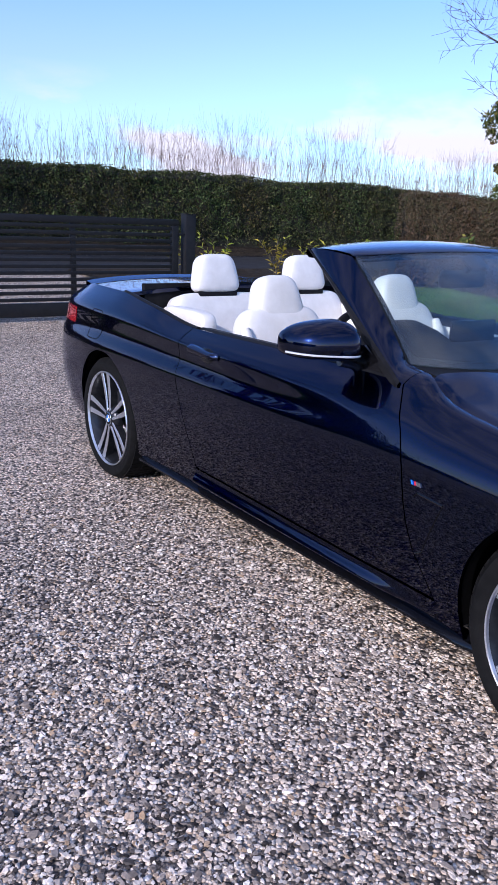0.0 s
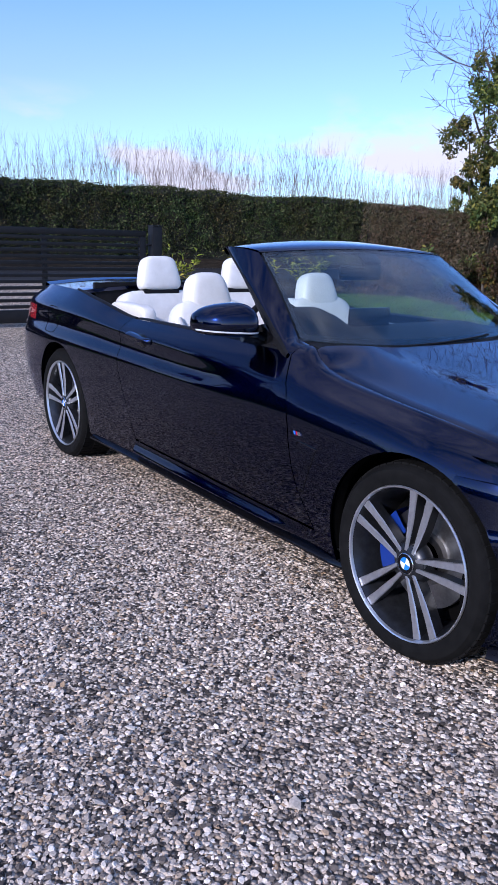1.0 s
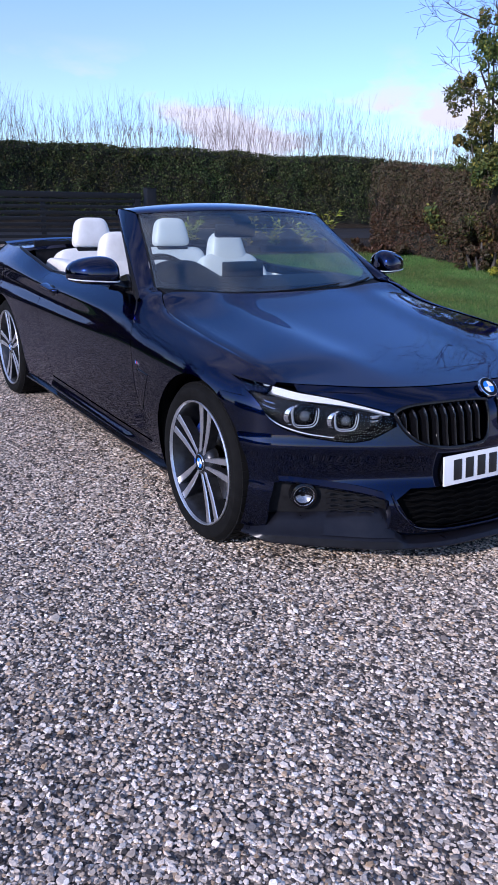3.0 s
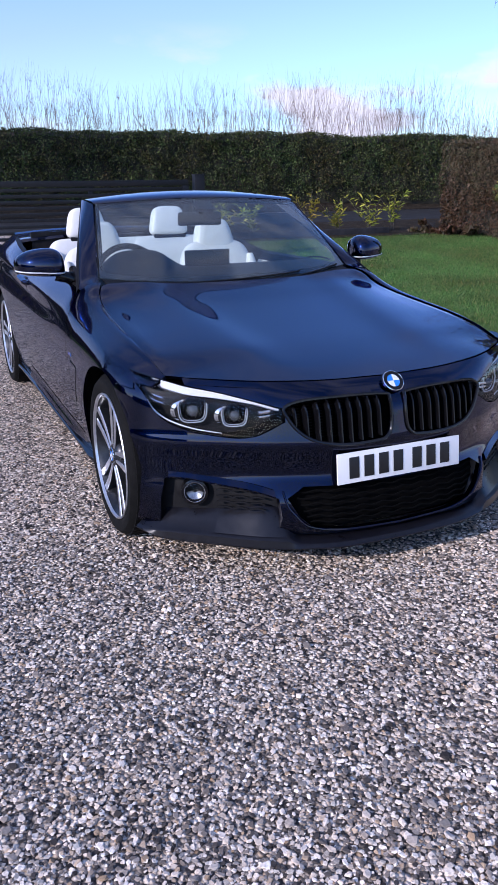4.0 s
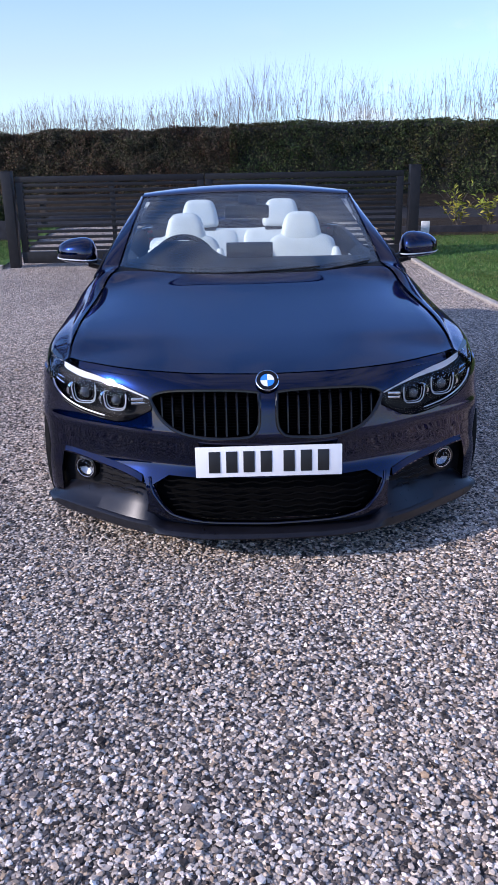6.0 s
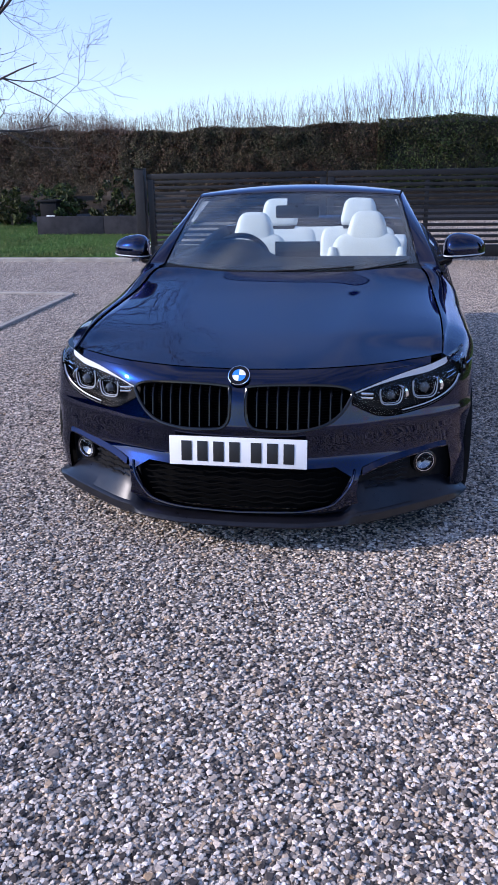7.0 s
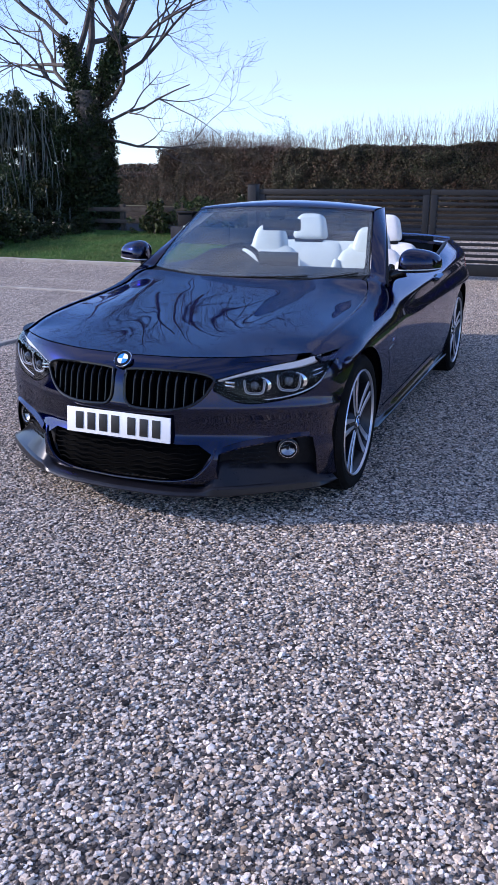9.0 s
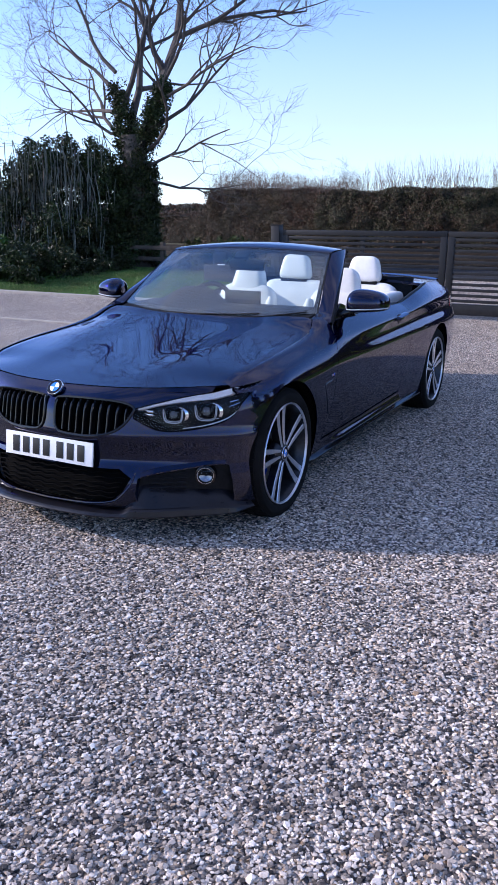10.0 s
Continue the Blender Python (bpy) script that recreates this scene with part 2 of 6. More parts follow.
# ---- mesh helpers ----
class Mesh:
    """Collects vertices and faces."""

    def __init__(self):
        self.v, self.f = [], []

    def grid(self, rows, close_u=False, close_v=False, flip=False):
        """Joins rows of points into quads."""
        o, n, m = len(self.v), len(rows), len(rows[0])
        for r in rows:
            self.v.extend(tuple(p) for p in r)
        for i in range(n if close_v else n - 1):
            for j in range(m if close_u else m - 1):
                a, b = o + i * m + j, o + i * m + (j + 1) % m
                c, d = o + ((i + 1) % n) * m + (j + 1) % m, o + ((i + 1) % n) * m + j
                self.f.append((a, d, c, b) if flip else (a, b, c, d))
        return self

    def shell(self, rows, thick, side=1):
        """A closed sheet: the rows, and the rows set back by thick along their normals."""
        p = np.array([[tuple(q) for q in r] for r in rows], float)
        du, dv = np.gradient(p, axis=1), np.gradient(p, axis=0)
        nn = np.cross(du, dv)
        nn /= np.maximum(np.linalg.norm(nn, axis=2, keepdims=True), 1e-9)
        q = p - nn * thick * side
        n, m = p.shape[:2]
        o = len(self.v)
        self.v.extend(map(tuple, p.reshape(-1, 3)))
        self.v.extend(map(tuple, q.reshape(-1, 3)))
        k = n * m
        fl = side < 0

        def quad(a, b, c, d):
            self.f.append((d, c, b, a) if fl else (a, b, c, d))
        for i in range(n - 1):
            for j in range(m - 1):
                a, b, c, d = o + i * m + j, o + i * m + j + 1, o + (i + 1) * m + j + 1, o + (i + 1) * m + j
                quad(a, b, c, d)
                quad(k + d, k + c, k + b, k + a)
        for j in range(m - 1):
            a, b = o + j, o + j + 1
            quad(b, a, k + a, k + b)
            a, b = o + (n - 1) * m + j, o + (n - 1) * m + j + 1
            quad(a, b, k + b, k + a)
        for i in range(n - 1):
            a, b = o + i * m, o + (i + 1) * m
            quad(a, b, k + b, k + a)
            a, b = o + i * m + m - 1, o + (i + 1) * m + m - 1
            quad(b, a, k + a, k + b)
        return self

    def tube(self, path, radius, sides=8, flat=1.0, closed=False, cap=True):
        """A round bar along a path; radius may be a list."""
        path = [Vector(p) for p in path]
        n = len(path)
        rad = radius if isinstance(radius, (list, tuple)) else [radius] * n
        rows, up = [], None
        for i, p in enumerate(path):
            a = path[(i - 1) % n] if closed or i else p
            b = path[(i + 1) % n] if closed or i < n - 1 else p
            d = (b - a).normalized()
            if up is None:
                up = Vector((0, 0, 1)) if abs(d.z) < 0.9 else Vector((1, 0, 0))
            e = d.cross(up).normalized()
            up = e.cross(d).normalized()
            rows.append([p + rad[i] * (math.cos(t) * e * flat + math.sin(t) * up) for t in [2 * math.pi * k / sides for k in range(sides)]])
        o = len(self.v)
        self.grid(rows, close_u=True, close_v=closed, flip=True)
        if cap and not closed:
            self.f.append(tuple(o + k for k in range(sides)))
            self.f.append(tuple(o + (n - 1) * sides + k for k in reversed(range(sides))))
        return self

    def lathe(self, profile, m, sides=48):
        """Turns (radius, along) points about the local x axis, placed by m."""
        rows = []
        for k in range(sides):
            t = 2 * math.pi * k / sides
            rows.append([m @ Vector((a, r * math.cos(t), r * math.sin(t))) for r, a in profile])
        return self.grid(rows, close_v=True)

    def box(self, x0, x1, y0, y1, z0, z1, bev=0.0, m=None):
        """A box with chamfered edges."""
        b = bmesh.new()
        bmesh.ops.create_cube(b, size=1.0)
        for v in b.verts:
            v.co = Vector(((x0 + x1) / 2 + v.co.x * (x1 - x0), (y0 + y1) / 2 + v.co.y * (y1 - y0), (z0 + z1) / 2 + v.co.z * (z1 - z0)))
        if bev:
            bmesh.ops.bevel(b, geom=b.edges[:], offset=bev, segments=2, affect="EDGES", profile=0.6)
        return self.take(b, m)

    def take(self, b, m=None):
        o = len(self.v)
        b.verts.index_update()
        self.v.extend(tuple((m @ v.co) if m else v.co) for v in b.verts)
        self.f.extend(tuple(o + v.index for v in f.verts) for f in b.faces)
        b.free()
        return self

    def prism(self, polygon, a0, a1, axis="y"):
        """A closed prism over a polygon: in (x, z) along y, or in (y, z) along x."""
        o, n = len(self.v), len(polygon)
        for a in (a0, a1):
            self.v.extend((p, a, q) if axis == "y" else (a, p, q) for p, q in polygon)
        self.f.append(tuple(o + i for i in range(n)))
        self.f.append(tuple(o + n + i for i in reversed(range(n))))
        for i in range(n):
            j = (i + 1) % n
            self.f.append((o + j, o + i, o + n + i, o + n + j))
        return self


def data(name, mesh, mat, sharp=35, fix=True):
    me = bpy.data.meshes.new(name)
    me.from_pydata(mesh.v, [], mesh.f)
    if fix:
        b = bmesh.new()
        b.from_mesh(me)
        bmesh.ops.remove_doubles(b, verts=b.verts, dist=1e-5)
        bmesh.ops.recalc_face_normals(b, faces=b.faces)
        b.to_mesh(me)
        b.free()
    me.materials.append(mat)
    me.polygons.foreach_set("use_smooth", [True] * len(me.polygons))
    me.set_sharp_from_angle(angle=radians(sharp))
    me.update()
    return me


def part(name, mesh, mat, parent=None, label="", sharp=35, fix=True):
    ob = new(name, data(name, mesh, mat, sharp, fix))
    ob.parent = parent
    return tagged(ob, label) if label else ob


def cut(ob, cutter):
    """Takes a closed cutter out of ob's mesh for good."""
    tool = new("cutter", data("cutter", cutter, black_plastic))
    result, had = None, sum(f.area for f in ob.data.polygons)
    for k, solver in enumerate(("EXACT", "FAST", "EXACT", "FAST", "EXACT", "FAST", "EXACT", "FAST")):
        tool.location = (0.0007 * k, 0.0005 * k, -0.0009 * k)
        mod = ob.modifiers.new("cut", "BOOLEAN")
        mod.operation, mod.object, mod.solver = "DIFFERENCE", tool, solver
        mod.use_self = k > 3
        bpy.context.view_layer.update()
        result = bpy.data.meshes.new_from_object(ob.evaluated_get(bpy.context.evaluated_depsgraph_get()))
        ob.modifiers.clear()
        if had * 0.4 < sum(f.area for f in result.polygons) < had * 0.996:
            break
    name = ob.data.name
    result.polygons.foreach_set("use_smooth", [True] * len(result.polygons))
    result.set_sharp_from_angle(angle=radians(35))
    mat = ob.data.materials[0]
    result.materials.clear()
    result.materials.append(mat)
    ob.data = result
    result.name = name
    bpy.data.objects.remove(tool)
    return ob


def bow(points):
    """A smooth curve through (t, value) points without overshoot."""
    t = np.array([p[0] for p in points], float)
    v = np.array([p[1] for p in points], float)
    h, d = np.diff(t), np.diff(v) / np.diff(t)
    s = np.zeros(len(t))
    s[0], s[-1] = d[0], d[-1]
    for i in range(1, len(t) - 1):
        if d[i - 1] * d[i] > 0:
            w1, w2 = 2 * h[i] + h[i - 1], h[i] + 2 * h[i - 1]
            s[i] = (w1 + w2) / (w1 / d[i - 1] + w2 / d[i])

    def at(q):
        q = min(max(q, t[0]), t[-1])
        i = min(int(np.searchsorted(t, q, side="right")) - 1, len(t) - 2)
        u = (q - t[i]) / h[i]
        return float((1 + 2 * u) * (1 - u) ** 2 * v[i] + u * (1 - u) ** 2 * h[i] * s[i] + u * u * (3 - 2 * u) * v[i + 1] + u * u * (u - 1) * h[i] * s[i + 1])
    return at


def span(a, b, n):
    return [a + (b - a) * i / (n - 1) for i in range(n)]


def smooth(t):
    t = min(max(t, 0.0), 1.0)
    return t * t * (3 - 2 * t)


# ---- ground ----
ground_rise = bow([(-60, 0.0), (2.5, 0.0), (5.0, 0.04), (8.0, 0.15), (10.3, 0.33), (12.5, 0.42), (16.5, 0.5), (18.0, 0.75), (22, 0.8), (60, 0.9)])


def sheet(xs, ys, lift, inside=None):
    """A piece of ground over a grid, following the rise."""
    me = Mesh()
    me.grid([[(x, y, ground_rise(y) + lift) for x in xs] for y in ys])
    if inside:
        me.f = [f for f in me.f if inside(*(sum(me.v[i][k] for i in f) / 4 for k in (0, 1)))]
    return me


def stone_palette(m, fac):
    return ramp(m, fac, [(0.0, (0.024, 0.020, 0.018)), (0.15, (0.090, 0.076, 0.067)), (0.30, (0.28, 0.232, 0.192)), (0.46, (0.58, 0.490, 0.405)),
                         (0.58, (0.88, 0.770, 0.650)), (0.67, (0.38, 0.255, 0.150)), (0.77, (0.98, 0.870, 0.745)), (0.89, (0.14, 0.120, 0.108)), (1.0, (1.0, 0.920, 0.810))])


gravel = material("gravel", (0.3, 0.27, 0.25), 0.7)
g_co = add(gravel, "ShaderNodeTexCoord")
g_vo = add(gravel, "ShaderNodeTexVoronoi", Scale=83.0, Randomness=1.0)
g_sep = add(gravel, "ShaderNodeSeparateColor")
g_big = add(gravel, "ShaderNodeTexNoise", Scale=0.8, Detail=4)
g_mul = add(gravel, "ShaderNodeMix")
g_mul.data_type, g_mul.blend_type = "RGBA", "MULTIPLY"
g_mul.inputs["Factor"].default_value = 1.0
g_bump = add(gravel, "ShaderNodeBump", Strength=1.0, Distance=0.012)
link(gravel, g_co.outputs["Object"], g_vo.inputs["Vector"])
link(gravel, g_co.outputs["Object"], g_big.inputs["Vector"])
link(gravel, g_vo.outputs["Color"], g_sep.inputs["Color"])
# shade between the stones is painted in: each cell darkens towards its edge
g_gap_shade = ramp(gravel, g_vo.outputs["Distance"], [(0.40, (1.15, 1.13, 1.1)), (0.85, (0.13, 0.12, 0.11))])
link(gravel, stone_palette(gravel, g_sep.outputs["Red"]), g_mul.inputs["A"])
link(gravel, g_gap_shade, g_mul.inputs["B"])
g_patch = add(gravel, "ShaderNodeMix")
g_patch.data_type, g_patch.blend_type = "RGBA", "MULTIPLY"
g_patch.inputs["Factor"].default_value = 1.0
link(gravel, g_mul.outputs["Result"], g_patch.inputs["A"])
link(gravel, ramp(gravel, g_big.outputs["Fac"], [(0.30, (0.78, 0.76, 0.74)), (0.70, (1.12, 1.10, 1.08))]), g_patch.inputs["B"])
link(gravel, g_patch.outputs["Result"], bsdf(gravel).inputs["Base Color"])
link(gravel, g_vo.outputs["Distance"], g_bump.inputs["Height"])
g_bump.invert = True
link(gravel, g_bump.outputs["Normal"], bsdf(gravel).inputs["Normal"])

pebble_mat = material("pebble", (0.3, 0.27, 0.25), 0.65, 0, 0, 0.25)
p_geo = add(pebble_mat, "ShaderNodeNewGeometry")
p_co = add(pebble_mat, "ShaderNodeTexCoord")
p_no = add(pebble_mat, "ShaderNodeTexNoise", Scale=160.0, Detail=4)
p_mix = add(pebble_mat, "ShaderNodeMix")
p_mix.data_type, p_mix.blend_type = "RGBA", "MULTIPLY"
p_mix.inputs["Factor"].default_value = 0.5
link(pebble_mat, p_co.outputs["Object"], p_no.inputs["Vector"])
link(pebble_mat, stone_palette(pebble_mat, p_geo.outputs["Random Per Island"]), p_mix.inputs["A"])
link(pebble_mat, ramp(pebble_mat, p_no.outputs["Fac"], [(0.3, (0.5, 0.5, 0.5)), (0.65, (1.25, 1.22, 1.2))]), p_mix.inputs["B"])
link(pebble_mat, p_mix.outputs["Result"], bsdf(pebble_mat).inputs["Base Color"])

for stony in (gravel, pebble_mat):
    bsdf(stony).inputs["Diffuse Roughness"].default_value = 0.45

grass_mat = grained(material("lawn_turf", (0.06, 0.10, 0.025), 0.9, 0, 0, 0.1), 3.0, [(0.25, (0.040, 0.085, 0.022)), (0.5, (0.075, 0.14, 0.036)), (0.8, (0.14, 0.18, 0.06))], 0.8, 90, 0.03)
asphalt = grained(material("asphalt", (0.05, 0.05, 0.05), 0.85, 0, 0, 0.1), 4, [(0.3, (0.022, 0.022, 0.023)), (0.7, (0.042, 0.041, 0.040))], 0.4, 200, 0.005)
litter = grained(material("leaf_litter", (0.08, 0.06, 0.04), 0.95, 0, 0, 0.1), 7, [(0.25, (0.016, 0.014, 0.010)), (0.55, (0.040, 0.030, 0.020)), (0.85, (0.10, 0.078, 0.05))], 0.9, 60, 0.04)
field_mat = grained(material("field", (0.1, 0.1, 0.05), 0.95), 0.3, [(0.3, (0.06, 0.075, 0.025)), (0.7, (0.12, 0.11, 0.06))])
concrete = grained(material("concrete_edging", (0.36, 0.33, 0.29), 0.85), 6, [(0.3, (0.26, 0.235, 0.20)), (0.7, (0.42, 0.385, 0.34))], 0.4, 120, 0.004)

gy = [-60, -30, -12, -6] + span(-4, 20, 49) + [24, 30, 45, 80, 200, 900]
gx = [-900, -200, -60, -30, -16, -10, -6, -4, -2, 0, 2, 4, 6, 10, 16, 30, 60, 200, 900]
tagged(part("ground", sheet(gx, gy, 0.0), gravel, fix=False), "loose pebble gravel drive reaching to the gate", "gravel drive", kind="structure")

# far fields beyond the road, and the road
tagged(part("field", sheet([-900, -100, -30, 0, 30, 100, 900], [19.5, 22, 30, 60, 200, 900], 0.03), field_mat, fix=False), "rough winter field beyond the road hedge", "field", kind="structure")
tagged(part("road", sheet(span(-60, 60, 41), span(12.4, 16.4, 6), 0.02), asphalt, fix=False), "dark asphalt lane behind the gate", "road", kind="structure")
tagged(part("verge", sheet(span(-60, 60, 61), span(16.4, 19.6, 8), 0.03), litter, fix=False), "bank of brown leaf litter under the hedge", "verge", kind="structure")


# where the gravel meets the lawn beside the car
right_edge = bow([(0.6, 9.0), (1.2, 5.2), (1.8, 3.9), (2.72, 3.13), (3.52, 2.90), (4.7, 2.70), (8.0, 2.62), (12, 2.6)])


lawn_r = Mesh()
lawn_r.grid([[(right_edge(y) + (16 - right_edge(y)) * k / 24, y, ground_rise(y) + 0.03 + 0.012 * noise.noise((k * 0.7, y * 2, 0))) for k in range(25)] for y in span(0.6, 10.0, 48)])
tagged(part("lawn_1", lawn_r, grass_mat, fix=False), "mown green lawn beside the drive", "lawn", kind="structure")
tagged(part("bed", sheet(span(2.6, 16, 20), span(9.8, 12.5, 8), 0.045), litter, fix=False), "dark planting bed of leaf litter between lawn and road", "planting bed", kind="structure")
lawn_l = Mesh()
lawn_l.grid([[(x, y, ground_rise(y) + 0.03 + 0.012 * noise.noise((x * 2, y * 2, 0))) for x in span(-16, -3.2, 40)] for y in span(8.0, 12.4, 22)])
tagged(part("lawn_2", lawn_l, grass_mat, fix=False), "mown lawn behind the pale edging", "lawn", kind="structure")


def edging(name, points, width, height, label):
    me = Mesh()
    rows = []
    for i, (x, y) in enumerate(points):
        a, b = Vector(points[max(i - 1, 0)]), Vector(points[min(i + 1, len(points) - 1)])
        d = (b - a).normalized()
        n = Vector((-d.y, d.x)) * width / 2
        z = ground_rise(y)
        c = 0.008
        rows.append([(x - n.x, y - n.y, z - 0.05), (x - n.x, y - n.y, z + height - c), (x - n.x * 0.8, y - n.y * 0.8, z + height), (x + n.x * 0.8, y + n.y * 0.8, z + height), (x + n.x, y + n.y, z + height - c), (x + n.x, y + n.y, z - 0.05)])
    me.grid(rows)
    return tagged(part(name, me, concrete), label, "edging", kind="structure")


edging("kerb_1", [(right_edge(y) - 0.04, y) for y in span(1.0, 8.0, 60)], 0.07, 0.030, "pale concrete edging round the lawn")
edging("kerb_2", [(x, 7.95) for x in span(-16, -3.2, 30)], 0.10, 0.05, "pale concrete edging along the far lawn")
edging("kerb_3", [(x, 5.35 + 0.02 * math.sin(x)) for x in span(-16, -3.1, 30)], 0.07, 0.025, "low edging strip across the gravel")
edging("kerb_4", [(-3.1, y) for y in span(-2.0, 5.3, 20)], 0.07, 0.025, "low edging strip along the gravel bay")


# ---- the car ----
car = tagged(new("convertible_car"), "glossy navy blue two-door convertible with the roof down on gravel", "car")
AXLE_F, AXLE_R, HUB_Z = 0.0, 2.81, 0.312
SECTIONS = [
    (-0.36, [(0.20, 0.820), (0.30, 0.830), (0.48, 0.836), (0.58, 0.832), (0.62, 0.826), (0.665, 0.808), (0.7045, 0.750)]),
    (-0.20, [(0.20, 0.870), (0.30, 0.880), (0.48, 0.886), (0.60, 0.882), (0.65, 0.872), (0.700, 0.840), (0.741, 0.765)]),
    (0.0, [(0.20, 0.875), (0.30, 0.888), (0.52, 0.905), (0.64, 0.903), (0.685, 0.894), (0.728, 0.864), (0.765, 0.790)]),
    (0.45, [(0.20, 0.862), (0.30, 0.880), (0.52, 0.902), (0.66, 0.902), (0.71, 0.893), (0.765, 0.862), (0.812, 0.795)]),
    (0.605, [(0.20, 0.86), (0.30, 0.878), (0.54, 0.900), (0.67, 0.902), (0.725, 0.891), (0.778, 0.867), (0.846, 0.788)]),
    (0.745, [(0.20, 0.86), (0.30, 0.878), (0.54, 0.900), (0.67, 0.902), (0.735, 0.889), (0.788, 0.871), (0.880, 0.788)]),
    (0.80, [(0.20, 0.86), (0.30, 0.878), (0.54, 0.900), (0.67, 0.902), (0.74, 0.888), (0.79, 0.871), (0.885, 0.788)]),
    (1.40, [(0.20, 0.86), (0.31, 0.878), (0.54, 0.901), (0.68, 0.905), (0.750, 0.879), (0.805, 0.878), (0.892, 0.795)]),
    (2.00, [(0.20, 0.86), (0.32, 0.880), (0.54, 0.903), (0.685, 0.909), (0.765, 0.876), (0.825, 0.879), (0.890, 0.800)]),
    (2.50, [(0.20, 0.865), (0.33, 0.885), (0.54, 0.908), (0.69, 0.916), (0.78, 0.876), (0.845, 0.877), (0.945, 0.79)]),
    (2.90, [(0.22, 0.86), (0.34, 0.885), (0.54, 0.908), (0.69, 0.914), (0.785, 0.872), (0.855, 0.868), (0.980, 0.76)]),
    (3.30, [(0.25, 0.84), (0.36, 0.868), (0.54, 0.885), (0.69, 0.886), (0.78, 0.848), (0.86, 0.838), (0.980, 0.72)]),
    (3.60, [(0.28, 0.78), (0.38, 0.81), (0.54, 0.83), (0.69, 0.82), (0.78, 0.79), (0.86, 0.775), (0.955, 0.66)]),
    (3.78, [(0.30, 0.66), (0.40, 0.69), (0.54, 0.71), (0.69, 0.70), (0.78, 0.675), (0.86, 0.655), (0.940, 0.56)]),
    (3.85, [(0.32, 0.45), (0.42, 0.48), (0.54, 0.50), (0.69, 0.48), (0.78, 0.46), (0.86, 0.44), (0.930, 0.38)]),
]
KNOT_Z = [bow([(y, k[i][0]) for y, k in SECTIONS]) for i in range(7)]
KNOT_X = [bow([(y, k[i][1]) for y, k in SECTIONS]) for i in range(7)]


@functools.lru_cache(None)
def section(y):
    kz, kx = [f(y) for f in KNOT_Z], [f(y) for f in KNOT_X]
    return bow(list(enumerate(kz))), bow(list(zip(kz, kx)))


def flank(y, v):
    """A point on the side: v from 0 at the sill to 6 at the waist."""
    up, out = section(y)
    z = up(v)
    return out(z), z


def flank_x(y, z):
    return section(y)[1](z)


FLANK_V = [0, 0.35, 0.7, 0.9, 1.0, 1.2, 1.5, 1.8, 2.1, 2.4, 2.7, 2.85, 3.0, 3.15, 3.35, 3.6, 3.8, 4.0, 4.2, 4.5, 4.75, 4.9, 5.0, 5.1, 5.25, 5.5, 5.7, 5.85, 6.0]


def flank_panel(name, s, y_from, y_to, vs, n, thick=0.018, edge=(0.55, 2.0)):
    """A panel of the side between two shut lines given as functions of height."""
    rows = []
    for v in vs:
        z0, z1 = flank(edge[0], v)[1], flank(edge[1], v)[1]
        row = []
        for y in span(y_from(z0), y_to(z1), n):
            x, z = flank(y, v)
            row.append((s * x, y, z))
        rows.append(row)
    return part(name, Mesh().shell(rows, thick, s), paint, car)


def front_shut(z):
    return bow([(0.2, 0.40), (0.32, 0.47), (0.45, 0.555), (0.58, 0.592), (0.66, 0.605), (0.748, 0.636), (0.82, 0.690), (0.88, 0.745), (0.92, 0.765)])(z)


def rear_shut(z):
    return bow([(0.2, 1.84), (0.33, 1.88), (0.6, 1.99), (0.75, 2.03), (0.9, 2.05)])(z)


def arch(yc, r):
    me = Mesh()
    me.prism([(yc + r * math.cos(t), HUB_Z + 0.012 + r * math.sin(t)) for t in [2 * math.pi * k / 64 for k in range(64)]], -1.2, 1.2, "x")
    return me


def half_arch(yc, r, s):
    me = Mesh()
    pts = [(yc + r * math.cos(t), HUB_Z + 0.012 + r * math.sin(t)) for t in [2 * math.pi * k / 64 for k in range(64)]]
    return me.prism(pts, min(s * 0.5, s * 1.2), max(s * 0.5, s * 1.2), "x")


GAP = 0.0028
# bonnet outline, shared with the wings' upper edge
bonnet_c = bow([(-0.63, 0.690), (-0.5, 0.7115), (-0.3, 0.740), (0.0, 0.780), (0.2, 0.809), (0.36, 0.835), (0.5, 0.8615), (0.645, 0.8895), (0.85, 0.928)])
bonnet_e = bow([(-0.63, 0.674), (-0.5, 0.691), (-0.36, 0.7065), (-0.20, 0.746), (0.0, 0.774), (0.23, 0.797), (0.42, 0.818), (0.55, 0.840), (0.62, 0.863), (0.66, 0.885), (0.70, 0.903), (0.76, 0.914)])
bonnet_w = bow([(-0.63, 0.71), (-0.36, 0.745), (-0.2, 0.754), (0.0, 0.757), (0.42, 0.743), (0.55, 0.736), (0.63, 0.725), (0.68, 0.708), (0.71, 0.694), (0.76, 0.684)])


